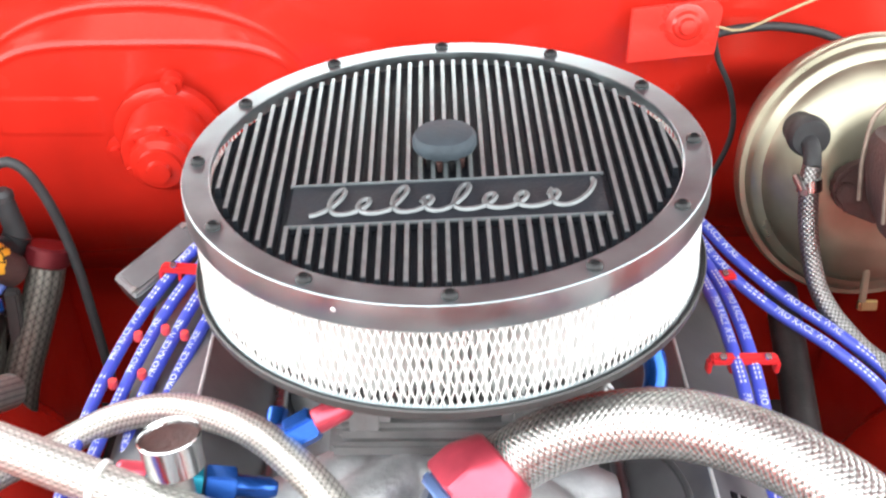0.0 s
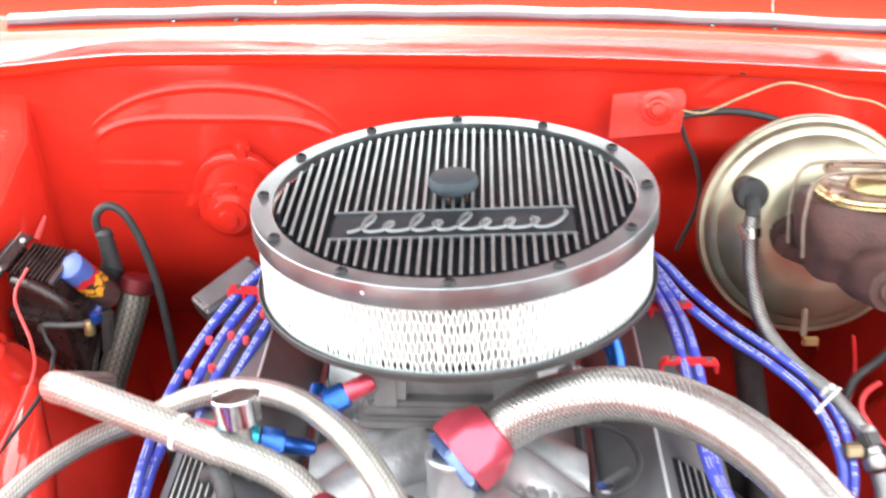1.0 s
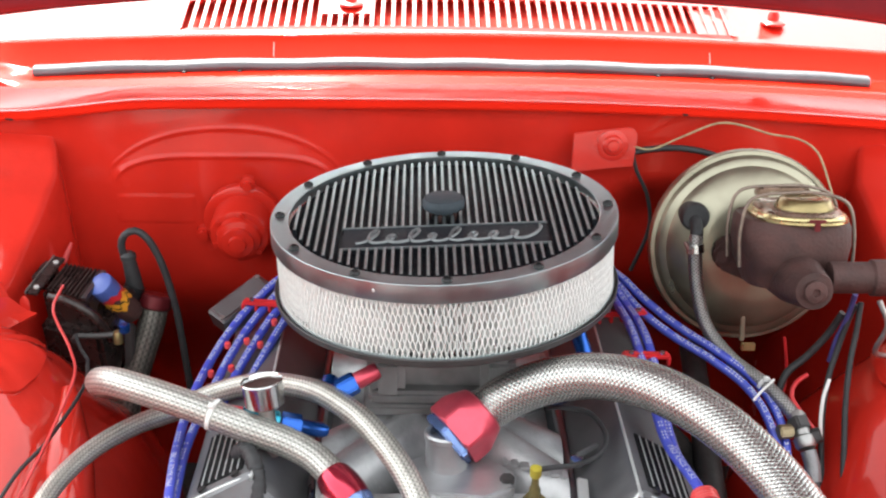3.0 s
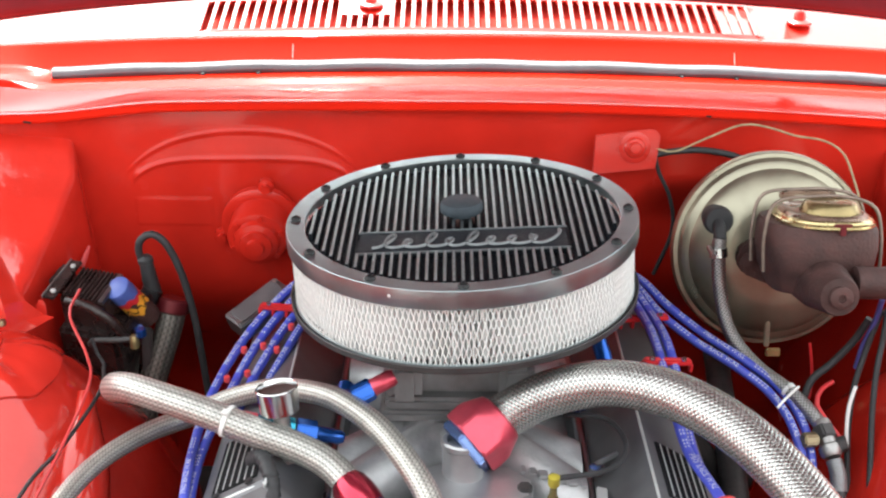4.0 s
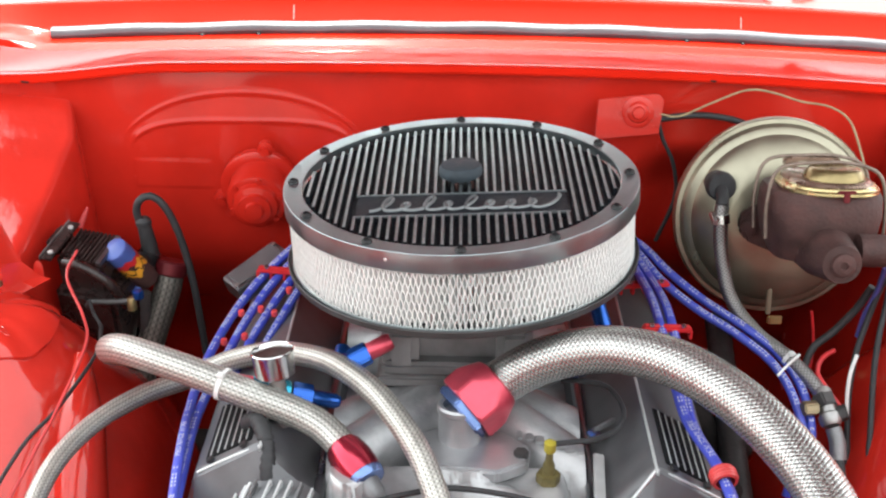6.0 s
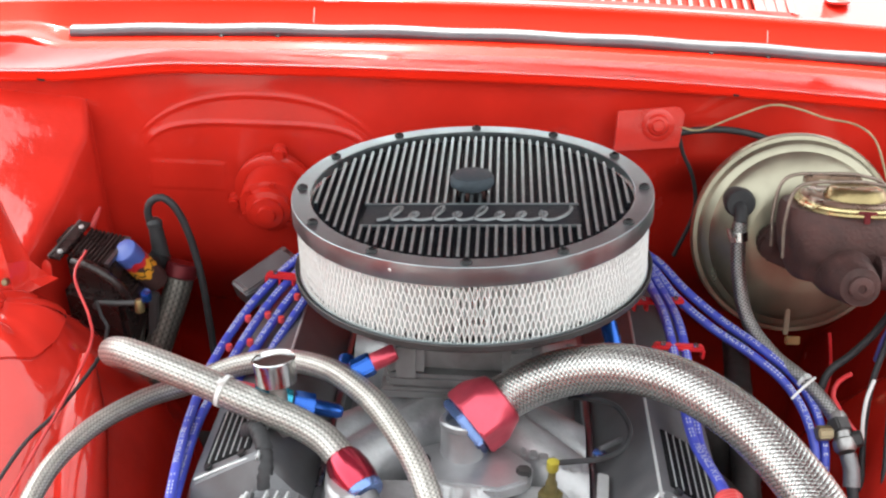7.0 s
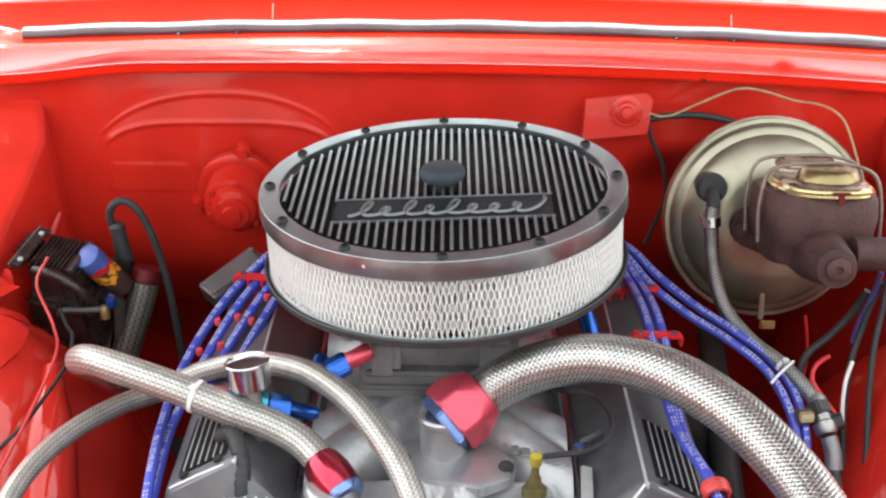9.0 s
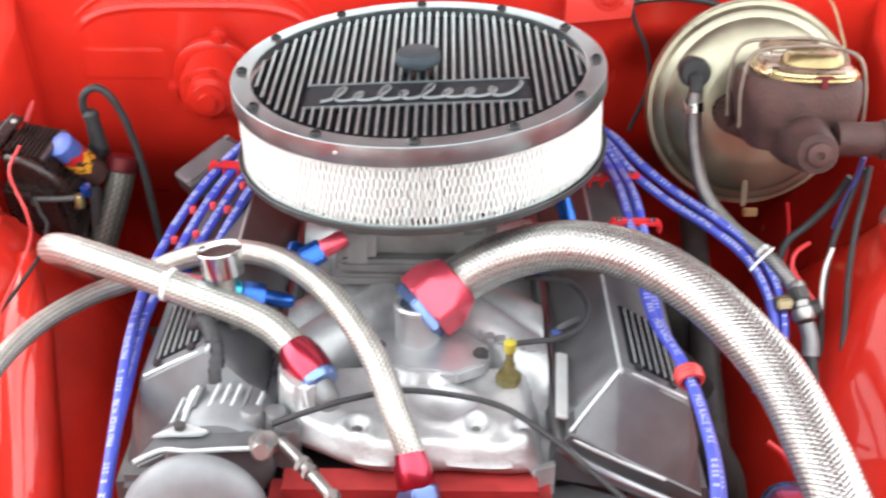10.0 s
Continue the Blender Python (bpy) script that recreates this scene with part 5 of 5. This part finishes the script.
separator("wire_separator", (-0.192, 0.066, 0.807), (1.0, -0.10, -0.02), 4, 0.0150, "red plastic wire separator across four blue leads")
separator("wire_separator", (0.206, 0.060, 0.802), (1.0, 0.25, -0.06), 4, 0.0140, "red plastic wire separator across four blue leads")
separator("wire_separator", (0.212, -0.055, 0.812), (1.0, 0.06, -0.05), 3, 0.0165, "red plastic comb separator with one empty slot")
band_m = along((0.2325, -0.262, 0.7815), (0.2375, -0.300, 0.7735))
band = thing("wire_separator", band_m, "small ribbed red plastic band round two blue leads", "wire separator", "red wire separators")
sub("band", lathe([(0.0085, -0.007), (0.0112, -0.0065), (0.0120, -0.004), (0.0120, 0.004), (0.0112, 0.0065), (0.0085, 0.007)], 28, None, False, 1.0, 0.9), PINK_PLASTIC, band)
for k in range(3):
    sub("rib", lathe([(0.0120, -0.0009), (0.0127, 0.0), (0.0120, 0.0009)], 28, pose(0, 0, -0.0036 + 0.0036 * k), False, 1.0, 0.9), PINK_PLASTIC, band)
for row, z0 in ((0.30, 0), (0.38, 0)):
    for k in range(3):
        la, lb_ = spline(LEFT[k], 0.004), spline(LEFT[k + 1], 0.004)
        p = (la[int(len(la) * row * (0.78 if k == 0 else 1.0))] + lb_[int(len(lb_) * row)]) / 2
        cl = thing("lead_clip", Matrix.Translation(p), "small red plastic clip between two blue leads", "lead clip", "small red lead clips")
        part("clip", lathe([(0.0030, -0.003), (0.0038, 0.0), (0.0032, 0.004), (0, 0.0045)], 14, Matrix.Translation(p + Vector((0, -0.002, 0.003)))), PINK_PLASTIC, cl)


# ---- valve covers, engine block, front drive ----
def valve_cover(side):
    """A cast cover with a ridge, a louvred outer slope and a slanting front face."""
    s = 1 if side > 0 else -1
    yf = -0.250 if s > 0 else -0.226
    v = thing("valve_cover", pose(s * 0.18, -0.05, 0.70), "polished aluminium valve cover with black slotted top", "valve cover", "valve covers")
    prof = [(0.112, 0.690), (0.126, 0.726), (0.134, 0.736), (0.139, 0.742), (0.172, 0.777), (0.176, 0.7805), (0.181, 0.780), (0.235, 0.7495), (0.240, 0.744), (0.252, 0.700), (0.256, 0.66)]
    secs = []
    for y, kx, dz in ((yf - 0.036, 1.0, -0.050), (yf - 0.034, 1.0, -0.046), (yf - 0.003, 0.985, -0.004), (yf + 0.003, 1.0, -0.0005), (yf + 0.010, 1.0, 0), (0.19, 1.0, 0), (0.20, 0.95, -0.01)):
        row = []
        for i, (x, z) in enumerate(prof):
            base = 0.735 - 0.57 * (x - 0.134)
            row.append((s * (0.18 + (x - 0.18) * kx), y, z + dz if dz > -0.02 else (min(z, base + 0.002) + (dz + 0.05) * 0.3)))
        secs.append(row)
    part("cover", loft(secs, caps=True), COVER_GREY, v, angle=24)
    q = lambda x, y, z: (s * x, y, z)
    # edge highlights of the casting, built in as thin bright bars
    part("ridge_edge", tube([q(0.1765, 0.10, 0.7800), q(0.1765, yf + 0.02, 0.7800), q(0.1765, yf + 0.002, 0.7785)], 0.0015, 8, 0.01), BRIGHT_ALU, v, "bright bar in place of the ridge's highlight")
    if s > 0:
        part("front_edge", tube([q(0.1765, yf, 0.7785), q(0.158, yf - 0.013, 0.760), q(0.140, yf - 0.026, 0.741), q(0.134, yf - 0.032, 0.734), q(0.144, yf - 0.036, 0.727), q(0.180, yf - 0.037, 0.708), q(0.218, yf - 0.037, 0.689)], 0.0018, 8, 0.006), BRIGHT_ALU, v, "bright bar in place of the front edge's highlight")
    part("cross_edge", tube([q(0.1765, yf + 0.001, 0.7785), q(0.205, yf + 0.001, 0.7645), q(0.236, yf + 0.001, 0.7475)], 0.0013, 8, 0.008), BRIGHT_ALU, v, "bright bar in place of the highlight between slope and front")
    rail = [q(0.126, 0.15, 0.730), q(0.126, -0.10, 0.730), q(0.126, yf - 0.020, 0.728), q(0.133, yf - 0.042, 0.722), q(0.16, yf - 0.048, 0.706), q(0.225, yf - 0.048, 0.671)]
    part("gasket_rail", tube(rail, 0.0055, 10, 0.008), POLISHED, v, "bright rail")
    tilt = pose(s * 0.2085, yf + 0.056, 0.7657, 0, s * 29.5, 0)
    panel_ = part("slot_panel", box((0.050, 0.088, 0.003), (0, 0, -0.0012), 0.0006, tilt), BLACK_MATT, v, "black painted slot panel")
    for k in range(6):
        part("rib", box((0.0011, 0.084, 0.0016), (-0.0195 + 0.0078 * k, 0, 0.0006), 0.0003, tilt), BRIGHT_ALU, panel_, "bare bright rib")
    for ex in (-0.018, 0.018):
        part("cover_screw", lathe([(0.0042, 0.0), (0.0038, 0.0018), (0.002, 0.0022), (0, 0.0016)], 14, tilt @ pose(ex, -0.049, 0.0005)), BLACK_PLASTIC, v)
    return v


valve_cover(1)
valve_cover(-1)
blockt = thing("engine_block", pose(0, -0.05, 0.45), "dark engine block and heads below the manifold", "engine block")
part("block", box((0.40, 0.52, 0.26), (0, -0.04, 0.55), 0.02), DARK_METAL, blockt)
for s in (-1, 1):
    part("head", box((0.14, 0.48, 0.07), (s * 0.19, -0.04, 0.640), 0.008), CAST_DARK, blockt)
part("front_cover", box((0.235, 0.05, 0.20), (0.0, -0.316, 0.612), 0.012), ENGINE_RED, blockt, "red painted front cover")
part("head_guard", prism([(0.098, -0.365), (0.21, -0.375), (0.232, -0.34), (0.215, -0.312), (0.14, -0.280), (0.105, -0.288)], 0.006, 0.001, pose(0, 0, 0.672)), CAST_DARK, blockt, "dull grey cast bracket")
for k in range(9):
    part("bracket_mark", box((0.0065, 0.012 + 0.006 * (k % 3 == 0), 0.003), (0.122 + 0.0095 * k, -0.330 - 0.0022 * k, 0.6795), 0.0008, None), RING_ALU, blockt)

alt = thing("alternator", pose(-0.15, -0.36, 0.70), "grey alternator with a chrome bracket at the engine front", "alternator")
am2 = along((-0.170, -0.362, 0.700), (-0.168, -0.45, 0.735))
part("case", lathe([(0.0, -0.012), (0.052, -0.012), (0.059, -0.008), (0.062, 0.000), (0.061, 0.007), (0.055, 0.013), (0.042, 0.0165), (0.024, 0.0185), (0, 0.019)], 56, am2), ALT_GREY, alt, "smooth domed grey case")
part("rear_housing", lathe([(0.0, 0.0), (0.040, 0.001), (0.047, 0.006), (0.048, 0.055), (0.044, 0.062), (0.034, 0.066), (0, 0.067)], 48, along((-0.160, -0.232, 0.708), (-0.164, -0.34, 0.705))), ALT_GREY, alt, "grey cast rear housing")
for k in range(9):
    rx = -0.208 + 0.0092 * k + (0.004 if k > 3 else 0)
    rz = 0.708 + math.sqrt(max(0.0001, 0.0475 ** 2 - (rx + 0.161) ** 2))
    part("cooling_rib", box((0.0024, 0.024, 0.008), (0, 0, 0), 0.0008, pose(rx, -0.262, min(rz, 0.752) + 0.002, 20, 0, -16)), BRIGHT_ALU if k % 4 != 3 else CAST_DARK, alt, "bright cooling rib")
for k in range(4):
    part("lower_rib", box((0.003, 0.010, 0.020), (0, 0, 0), 0.001, pose(-0.160 + 0.011 * k, -0.285, 0.738 - 0.002 * k, -30, 0, 0)), HOUSING_ALU, alt)
for k, (lx, ly) in enumerate(((-0.135, -0.277), (-0.116, -0.272), (-0.104, -0.284))):
    part("cast_lug", lathe([(0.013, -0.03), (0.012, 0.004), (0.009, 0.010), (0, 0.012)], 20, pose(lx, ly, 0.742 - 0.004 * k, 8 * k - 10, 6, 0)), CAST_DARK, alt)
plate = part("bracket", prism([(-0.222, -0.333), (-0.199, -0.318), (-0.178, -0.320), (-0.116, -0.315), (-0.108, -0.302), (-0.145, -0.290), (-0.188, -0.266), (-0.206, -0.290)], 0.005, 0.001, pose(0, 0, 0.739)), COVER_GREY, alt, "grey bracket plate")
part("bracket_edge", tube([(-0.222, -0.334, 0.743), (-0.210, -0.325, 0.744), (-0.199, -0.319, 0.744), (-0.178, -0.321, 0.744), (-0.150, -0.318, 0.744), (-0.116, -0.316, 0.744)], 0.0022, 8, 0.005), BRIGHT_ALU, plate, "bright polished edge")
ear = part("bracket_ear", prism([(-0.212, -0.309), (-0.190, -0.291), (-0.166, -0.301), (-0.172, -0.306), (-0.198, -0.307)], 0.004, 0.0008, pose(0, 0, 0.7465)), BRIGHT_ALU, alt, "bright triangular ear")
part("ear_bolt", hexagon(0.0055, 0.005, 0.0008, pose(-0.190, -0.300, 0.7505)), DARK_METAL, ear)
part("ear_strut", tube([(-0.190, -0.290, 0.748), (-0.188, -0.270, 0.750), (-0.183, -0.250, 0.755)], 0.0022, 8, 0.006), BRIGHT_ALU, alt, "thin bright strut")
part("pivot_nut", hexagon(0.0135, 0.012, 0.002, pose(-0.119, -0.315, 0.742)), STEEL, alt)
part("pivot_post", lathe([(0.0085, 0), (0.0085, 0.020), (0.0065, 0.024), (0, 0.024)], 22, along((-0.119, -0.315, 0.748), (-0.118, -0.336, 0.757))), STEEL, alt)
rod = [(-0.106, -0.312, 0.748), (-0.091, -0.330, 0.747), (-0.055, -0.379, 0.744), (-0.04, -0.40, 0.74)]
part("adjust_rod", tube(rod, 0.0048, 12), STEEL, alt, "steel adjuster rod")
for t in (0.12, 0.30, 0.85):
    p = Vector(rod[1]).lerp(Vector(rod[2]), t)
    part("rod_nut", hexagon(0.0078, 0.006, 0.001, along(p, rod[2])), STEEL, alt)

cab = thing("throttle_cable", pose(0, -0.27, 0.77), "thin black cable draped across the manifold front", "cable")
part("cable", tube([(-0.115, -0.295, 0.752), (-0.085, -0.285, 0.758), (-0.048, -0.272, 0.762), (0.0, -0.262, 0.763), (0.069, -0.275, 0.760), (0.112, -0.305, 0.752), (0.150, -0.338, 0.738), (0.185, -0.370, 0.722), (0.20, -0.39, 0.70)], 0.0027, 10, 0.006), RUBBER, cab)
cor = thing("corrugated_hose", pose(-0.18, -0.19, 0.75), "short black ribbed hose beside the valve cover", "hose")
cpts = [(-0.196, -0.185, 0.775), (-0.184, -0.195, 0.785), (-0.174, -0.215, 0.778), (-0.170, -0.235, 0.755), (-0.17, -0.245, 0.72)]
part("hose", tube(cpts, 0.0085, 16, 0.0022, True, (np.linspace(0, 1, 60), [1.0 if i % 2 else 0.84 for i in range(60)])), RUBBER, cor)
sen = thing("temperature_sensor", pose(0.084, -0.224, 0.745), "brass temperature sensor with a yellow connector and black wire", "sensor")
part("hex_base", hexagon(0.0115, 0.010, 0.001, pose(0.084, -0.224, 0.744)), OLIVE, sen)
part("body", lathe([(0.0095, 0.0), (0.009, 0.012), (0.006, 0.017), (0.0055, 0.026), (0, 0.027)], 18, pose(0.084, -0.224, 0.753) @ Matrix.Diagonal((0.60, 0.60, 0.88, 1))), OLIVE, sen)
part("connector", lathe([(0.0045, 0.0), (0.0055, 0.002), (0.0055, 0.010), (0, 0.011)], 14, pose(0.084, -0.224, 0.777)), YELLOW, sen, "yellow connector")
part("wire", tube([(0.086, -0.222, 0.784), (0.105, -0.215, 0.782), (0.128, -0.205, 0.779), (0.150, -0.185, 0.778), (0.158, -0.155, 0.780), (0.145, -0.125, 0.785), (0.115, -0.115, 0.785), (0.105, -0.10, 0.775)], 0.0026, 8, 0.006), RUBBER, sen)
pst = thing("hold_down_post", pose(0.128, -0.155, 0.74), "bright polished hold-down strap along the valve cover", "bracket")
part("strap", box((0.0105, 0.088, 0.004), (0, 0, 0), 0.001, pose(0.130, -0.232, 0.748, 2, 12, -4)), BRIGHT_ALU, pst)
part("wing", box((0.006, 0.03, 0.005), (0, 0, 0), 0.001, pose(0.142, -0.150, 0.757, 0, -35, -50)), POLISHED, pst)
part("nut", hexagon(0.008, 0.008, 0.001, pose(0.131, -0.165, 0.750)), CHROME, pst)

# ---- fuel fittings and breather ----
brt = thing("breather_cap", pose(-0.168, -0.158, 0.80), "chrome open-topped breather cap", "breather cap")
bmx = along((-0.169, -0.167, 0.8155), (-0.1722, -0.1635, 0.8425))
part("cup", lathe([(0.0, 0.0), (0.0160, 0.001), (0.0185, 0.003), (0.0197, 0.024), (0.0203, 0.026), (0.0195, 0.027), (0.0184, 0.025), (0.0172, 0.014)], 36, bmx, False), CHROME, brt)
# Floor set close under the rim so the cup looks brown inside.
part("cup_floor", lathe([(0.0184, 0.0235), (0.0176, 0.0205), (0.010, 0.0195), (0, 0.0190)], 30, bmx, False), RUST, brt, "brown floor of the cup")
part("stem", lathe([(0.008, -0.05), (0.008, 0.002)], 16, bmx), STEEL, brt)
log = thing("fuel_log", pose(-0.16, -0.145, 0.785), "blue and teal anodised fuel fittings in a row", "fuel fitting")
lp = [(-0.196, -0.150, 0.793), (-0.114, -0.138, 0.770)]
lm = along(lp[0], lp[1])
part("red_sleeve", lathe([(0.008, -0.018), (0.010, -0.016), (0.010, 0.0)], 18, lm), RED_ANO, log)
part("blue_body", lathe([(0.009, 0.0), (0.0105, 0.002), (0.0105, 0.022), (0.009, 0.024)], 18, lm), TEAL_ANO, log)
part("teal_nut", hexagon(0.012, 0.013, 0.001, lm @ pose(0, 0, 0.024)), TEAL_ANO, log, "teal anodised nut")
part("blue_nut", hexagon(0.0125, 0.020, 0.001, lm @ pose(0, 0, 0.039)), BLUE_ANO, log, "deep blue anodised nut")
part("blue_tail", lathe([(0.0085, 0.058), (0.0075, 0.062), (0.0075, 0.082), (0.005, 0.087), (0, 0.088)], 18, lm), BLUE_ANO, log)
ffit = thing("carburettor_fuel_fitting", pose(-0.09, -0.13, 0.825), "blue and red anodised fuel fitting under the air cleaner", "fuel fitting")
fm = along((-0.106, -0.136, 0.812), (-0.050, -0.120, 0.838))
part("elbow", tube([(-0.112, -0.110, 0.812), (-0.112, -0.126, 0.809), (-0.103, -0.134, 0.813)], 0.008, 14), BLUE_ANO, ffit)
part("hex_nut", hexagon(0.0120, 0.020, 0.0015, fm @ pose(0, 0, 0.004)), BLUE_ANO, ffit, "blue anodised nut")
part("red_end", lathe([(0.0080, 0.022), (0.0088, 0.024), (0.0085, 0.044), (0.007, 0.048)], 18, fm), RED_ANO, ffit, "red anodised end")
loop = thing("fuel_line", pose(0.10, -0.05, 0.82), "curved blue anodised fuel line beside the carburettor", "fuel line")
part("tube", tube([(0.095, -0.115, 0.800), (0.115, -0.112, 0.796), (0.136, -0.098, 0.800), (0.146, -0.075, 0.815), (0.140, -0.055, 0.835)], 0.0085, 14), BLUE_ANO, loop)
part("spring", tube([(0.105 + 0.010 * math.cos(1.9 * i), -0.10 + 0.0025 * i * 0.6, 0.808 + 0.010 * math.sin(1.9 * i)) for i in range(22)], 0.0016, 6, 0.003), STEEL, loop, "return spring")

# ---- fittings and wires by the driver side tower ----
tee = thing("vacuum_tee", pose(0.385, -0.07, 0.725), "dull steel vacuum tee with a hex plug", "pipe fitting")
part("body", lathe([(0.0075, -0.022), (0.0095, -0.018), (0.0095, 0.006), (0.0115, 0.008), (0.0115, 0.016), (0.009, 0.020)], 18, along((0.384, -0.064, 0.726), (0.391, -0.10, 0.70))), STEEL, tee)
part("hose_socket", hexagon(0.0125, 0.015, 0.0015, along((0.381, -0.052, 0.734), (0.386, -0.072, 0.722))), DARK_METAL, tee, "dull steel hose socket")
part("brass_nut", hexagon(0.0085, 0.016, 0.0015, along((0.373, -0.066, 0.7275), (0.352, -0.070, 0.728))), BRASS, tee, "pale brass nut")
part("plug", hexagon(0.009, 0.012, 0.001, along((0.392, -0.070, 0.722), (0.419, -0.075, 0.735))), DARK_METAL, tee)
part("elbow", tube([(0.388, -0.082, 0.713), (0.391, -0.092, 0.702), (0.391, -0.102, 0.688)], 0.0085, 16), CAST_DARK, tee, "dull steel elbow")
part("tail_hose", tube([(0.388, -0.085, 0.712), (0.392, -0.12, 0.67), (0.389, -0.15, 0.62), (0.385, -0.17, 0.54)], 0.0055, 14), RUBBER, tee)
for pts, r, mt, lb in (
        ([(0.440, -0.005, 0.86), (0.438, 0.0, 0.83), (0.432, 0.005, 0.80), (0.43, 0.01, 0.77)], 0.0030, PURPLE_WIRE, "violet blue wire loom hanging below the brake line"),
        ([(0.436, 0.01, 0.83), (0.425, 0.015, 0.80), (0.405, 0.015, 0.772), (0.385, 0.01, 0.755), (0.375, 0.0, 0.735)], 0.0042, RUBBER, "dark wrapped wire loom beside the tower"),
        ([(0.444, 0.0, 0.845), (0.438, 0.0, 0.82), (0.430, -0.006, 0.79), (0.420, -0.02, 0.76), (0.414, -0.04, 0.72), (0.412, -0.07, 0.67), (0.41, -0.12, 0.60)], 0.0032, RUBBER, "black wire running down the inner fender"),
        ([(0.448, -0.004, 0.85), (0.444, -0.015, 0.82), (0.437, -0.03, 0.79), (0.432, -0.05, 0.75), (0.428, -0.08, 0.70), (0.42, -0.12, 0.64), (0.415, -0.15, 0.56)], 0.0032, RUBBER, "black wire running down the inner fender"),
        ([(0.418, -0.03, 0.770), (0.410, -0.042, 0.755), (0.407, -0.052, 0.735), (0.408, -0.058, 0.715)], 0.0021, WHITE_PLASTIC, "short white wire near the tower"),
        ([(0.400, -0.012, 0.765), (0.386, -0.02, 0.760), (0.380, -0.03, 0.748), (0.390, -0.05, 0.735), (0.402, -0.062, 0.722)], 0.0026, RED_PLASTIC, "red wire looping by the vacuum hose"),
        ([(0.390, 0.05, 0.778), (0.3915, 0.05, 0.7714), (0.3958, 0.05, 0.750), (0.3989, 0.05, 0.7246), (0.396, 0.045, 0.70), (0.386, 0.03, 0.66)], 0.0017, RED_PLASTIC, "red wire hanging below the booster"),
        ([(0.330, -0.20, 0.660), (0.345, -0.21, 0.652), (0.362, -0.22, 0.630), (0.385, -0.23, 0.622)], 0.0028, RED_PLASTIC, "red wire beside the steering box"),
        ([(0.345, -0.19, 0.665), (0.362, -0.20, 0.660), (0.385, -0.21, 0.658)], 0.0026, WHITE_PLASTIC, "white wire beside the steering box")):
    w = thing("loose_wire", pose(*pts[0]), lb, "wire", "loose wires")
    part("wire", tube(pts, r, 10, 0.006), mt, w)
ff = thing("filter_fitting", pose(0.36, -0.25, 0.60), "red and blue anodised fitting low beside the inner fender", "pipe fitting")
fm = along((0.352, -0.22, 0.600), (0.352, -0.30, 0.610))
part("red_body", hexagon(0.022, 0.035, 0.002, fm), RED_ANO, ff)
part("blue_ring", lathe([(0.023, -0.006), (0.0245, -0.004), (0.0245, 0.003), (0.020, 0.004)], 24, fm), BLUE_PALE, ff, "pale blue ring")
# Guessed shaft, added to fill the dark gap beside the cover.
stc = thing("filler_shaft", pose(0.30, -0.05, 0.60), "guessed dark shaft added low in the engine bay", "steering shaft")
part("shaft", tube([(0.335, 0.24, 0.66), (0.315, -0.05, 0.58), (0.295, -0.35, 0.50)], 0.016, 16, 0.05), DARK_METAL, stc)
# Pipes added to fill the gap where only shade shows.
hdr = thing("shade_filler_pipes", pose(0.28, -0.15, 0.60), "near-black pipes added to fill the shade below the valve cover", "exhaust header")
for k in range(4):
    y0 = 0.10 - 0.115 * k
    part("pipe", tube([(0.235, y0, 0.625), (0.272, y0 - 0.005, 0.615), (0.305, y0 - 0.02, 0.580), (0.318, y0 - 0.02, 0.52), (0.318, y0 + 0.02, 0.45)], 0.022, 18, 0.012), SHADE_AND_SCUFF, hdr)
part("flange", box((0.014, 0.44, 0.045), (0.252, -0.07, 0.622), 0.004), SHADE_AND_SCUFF, hdr)
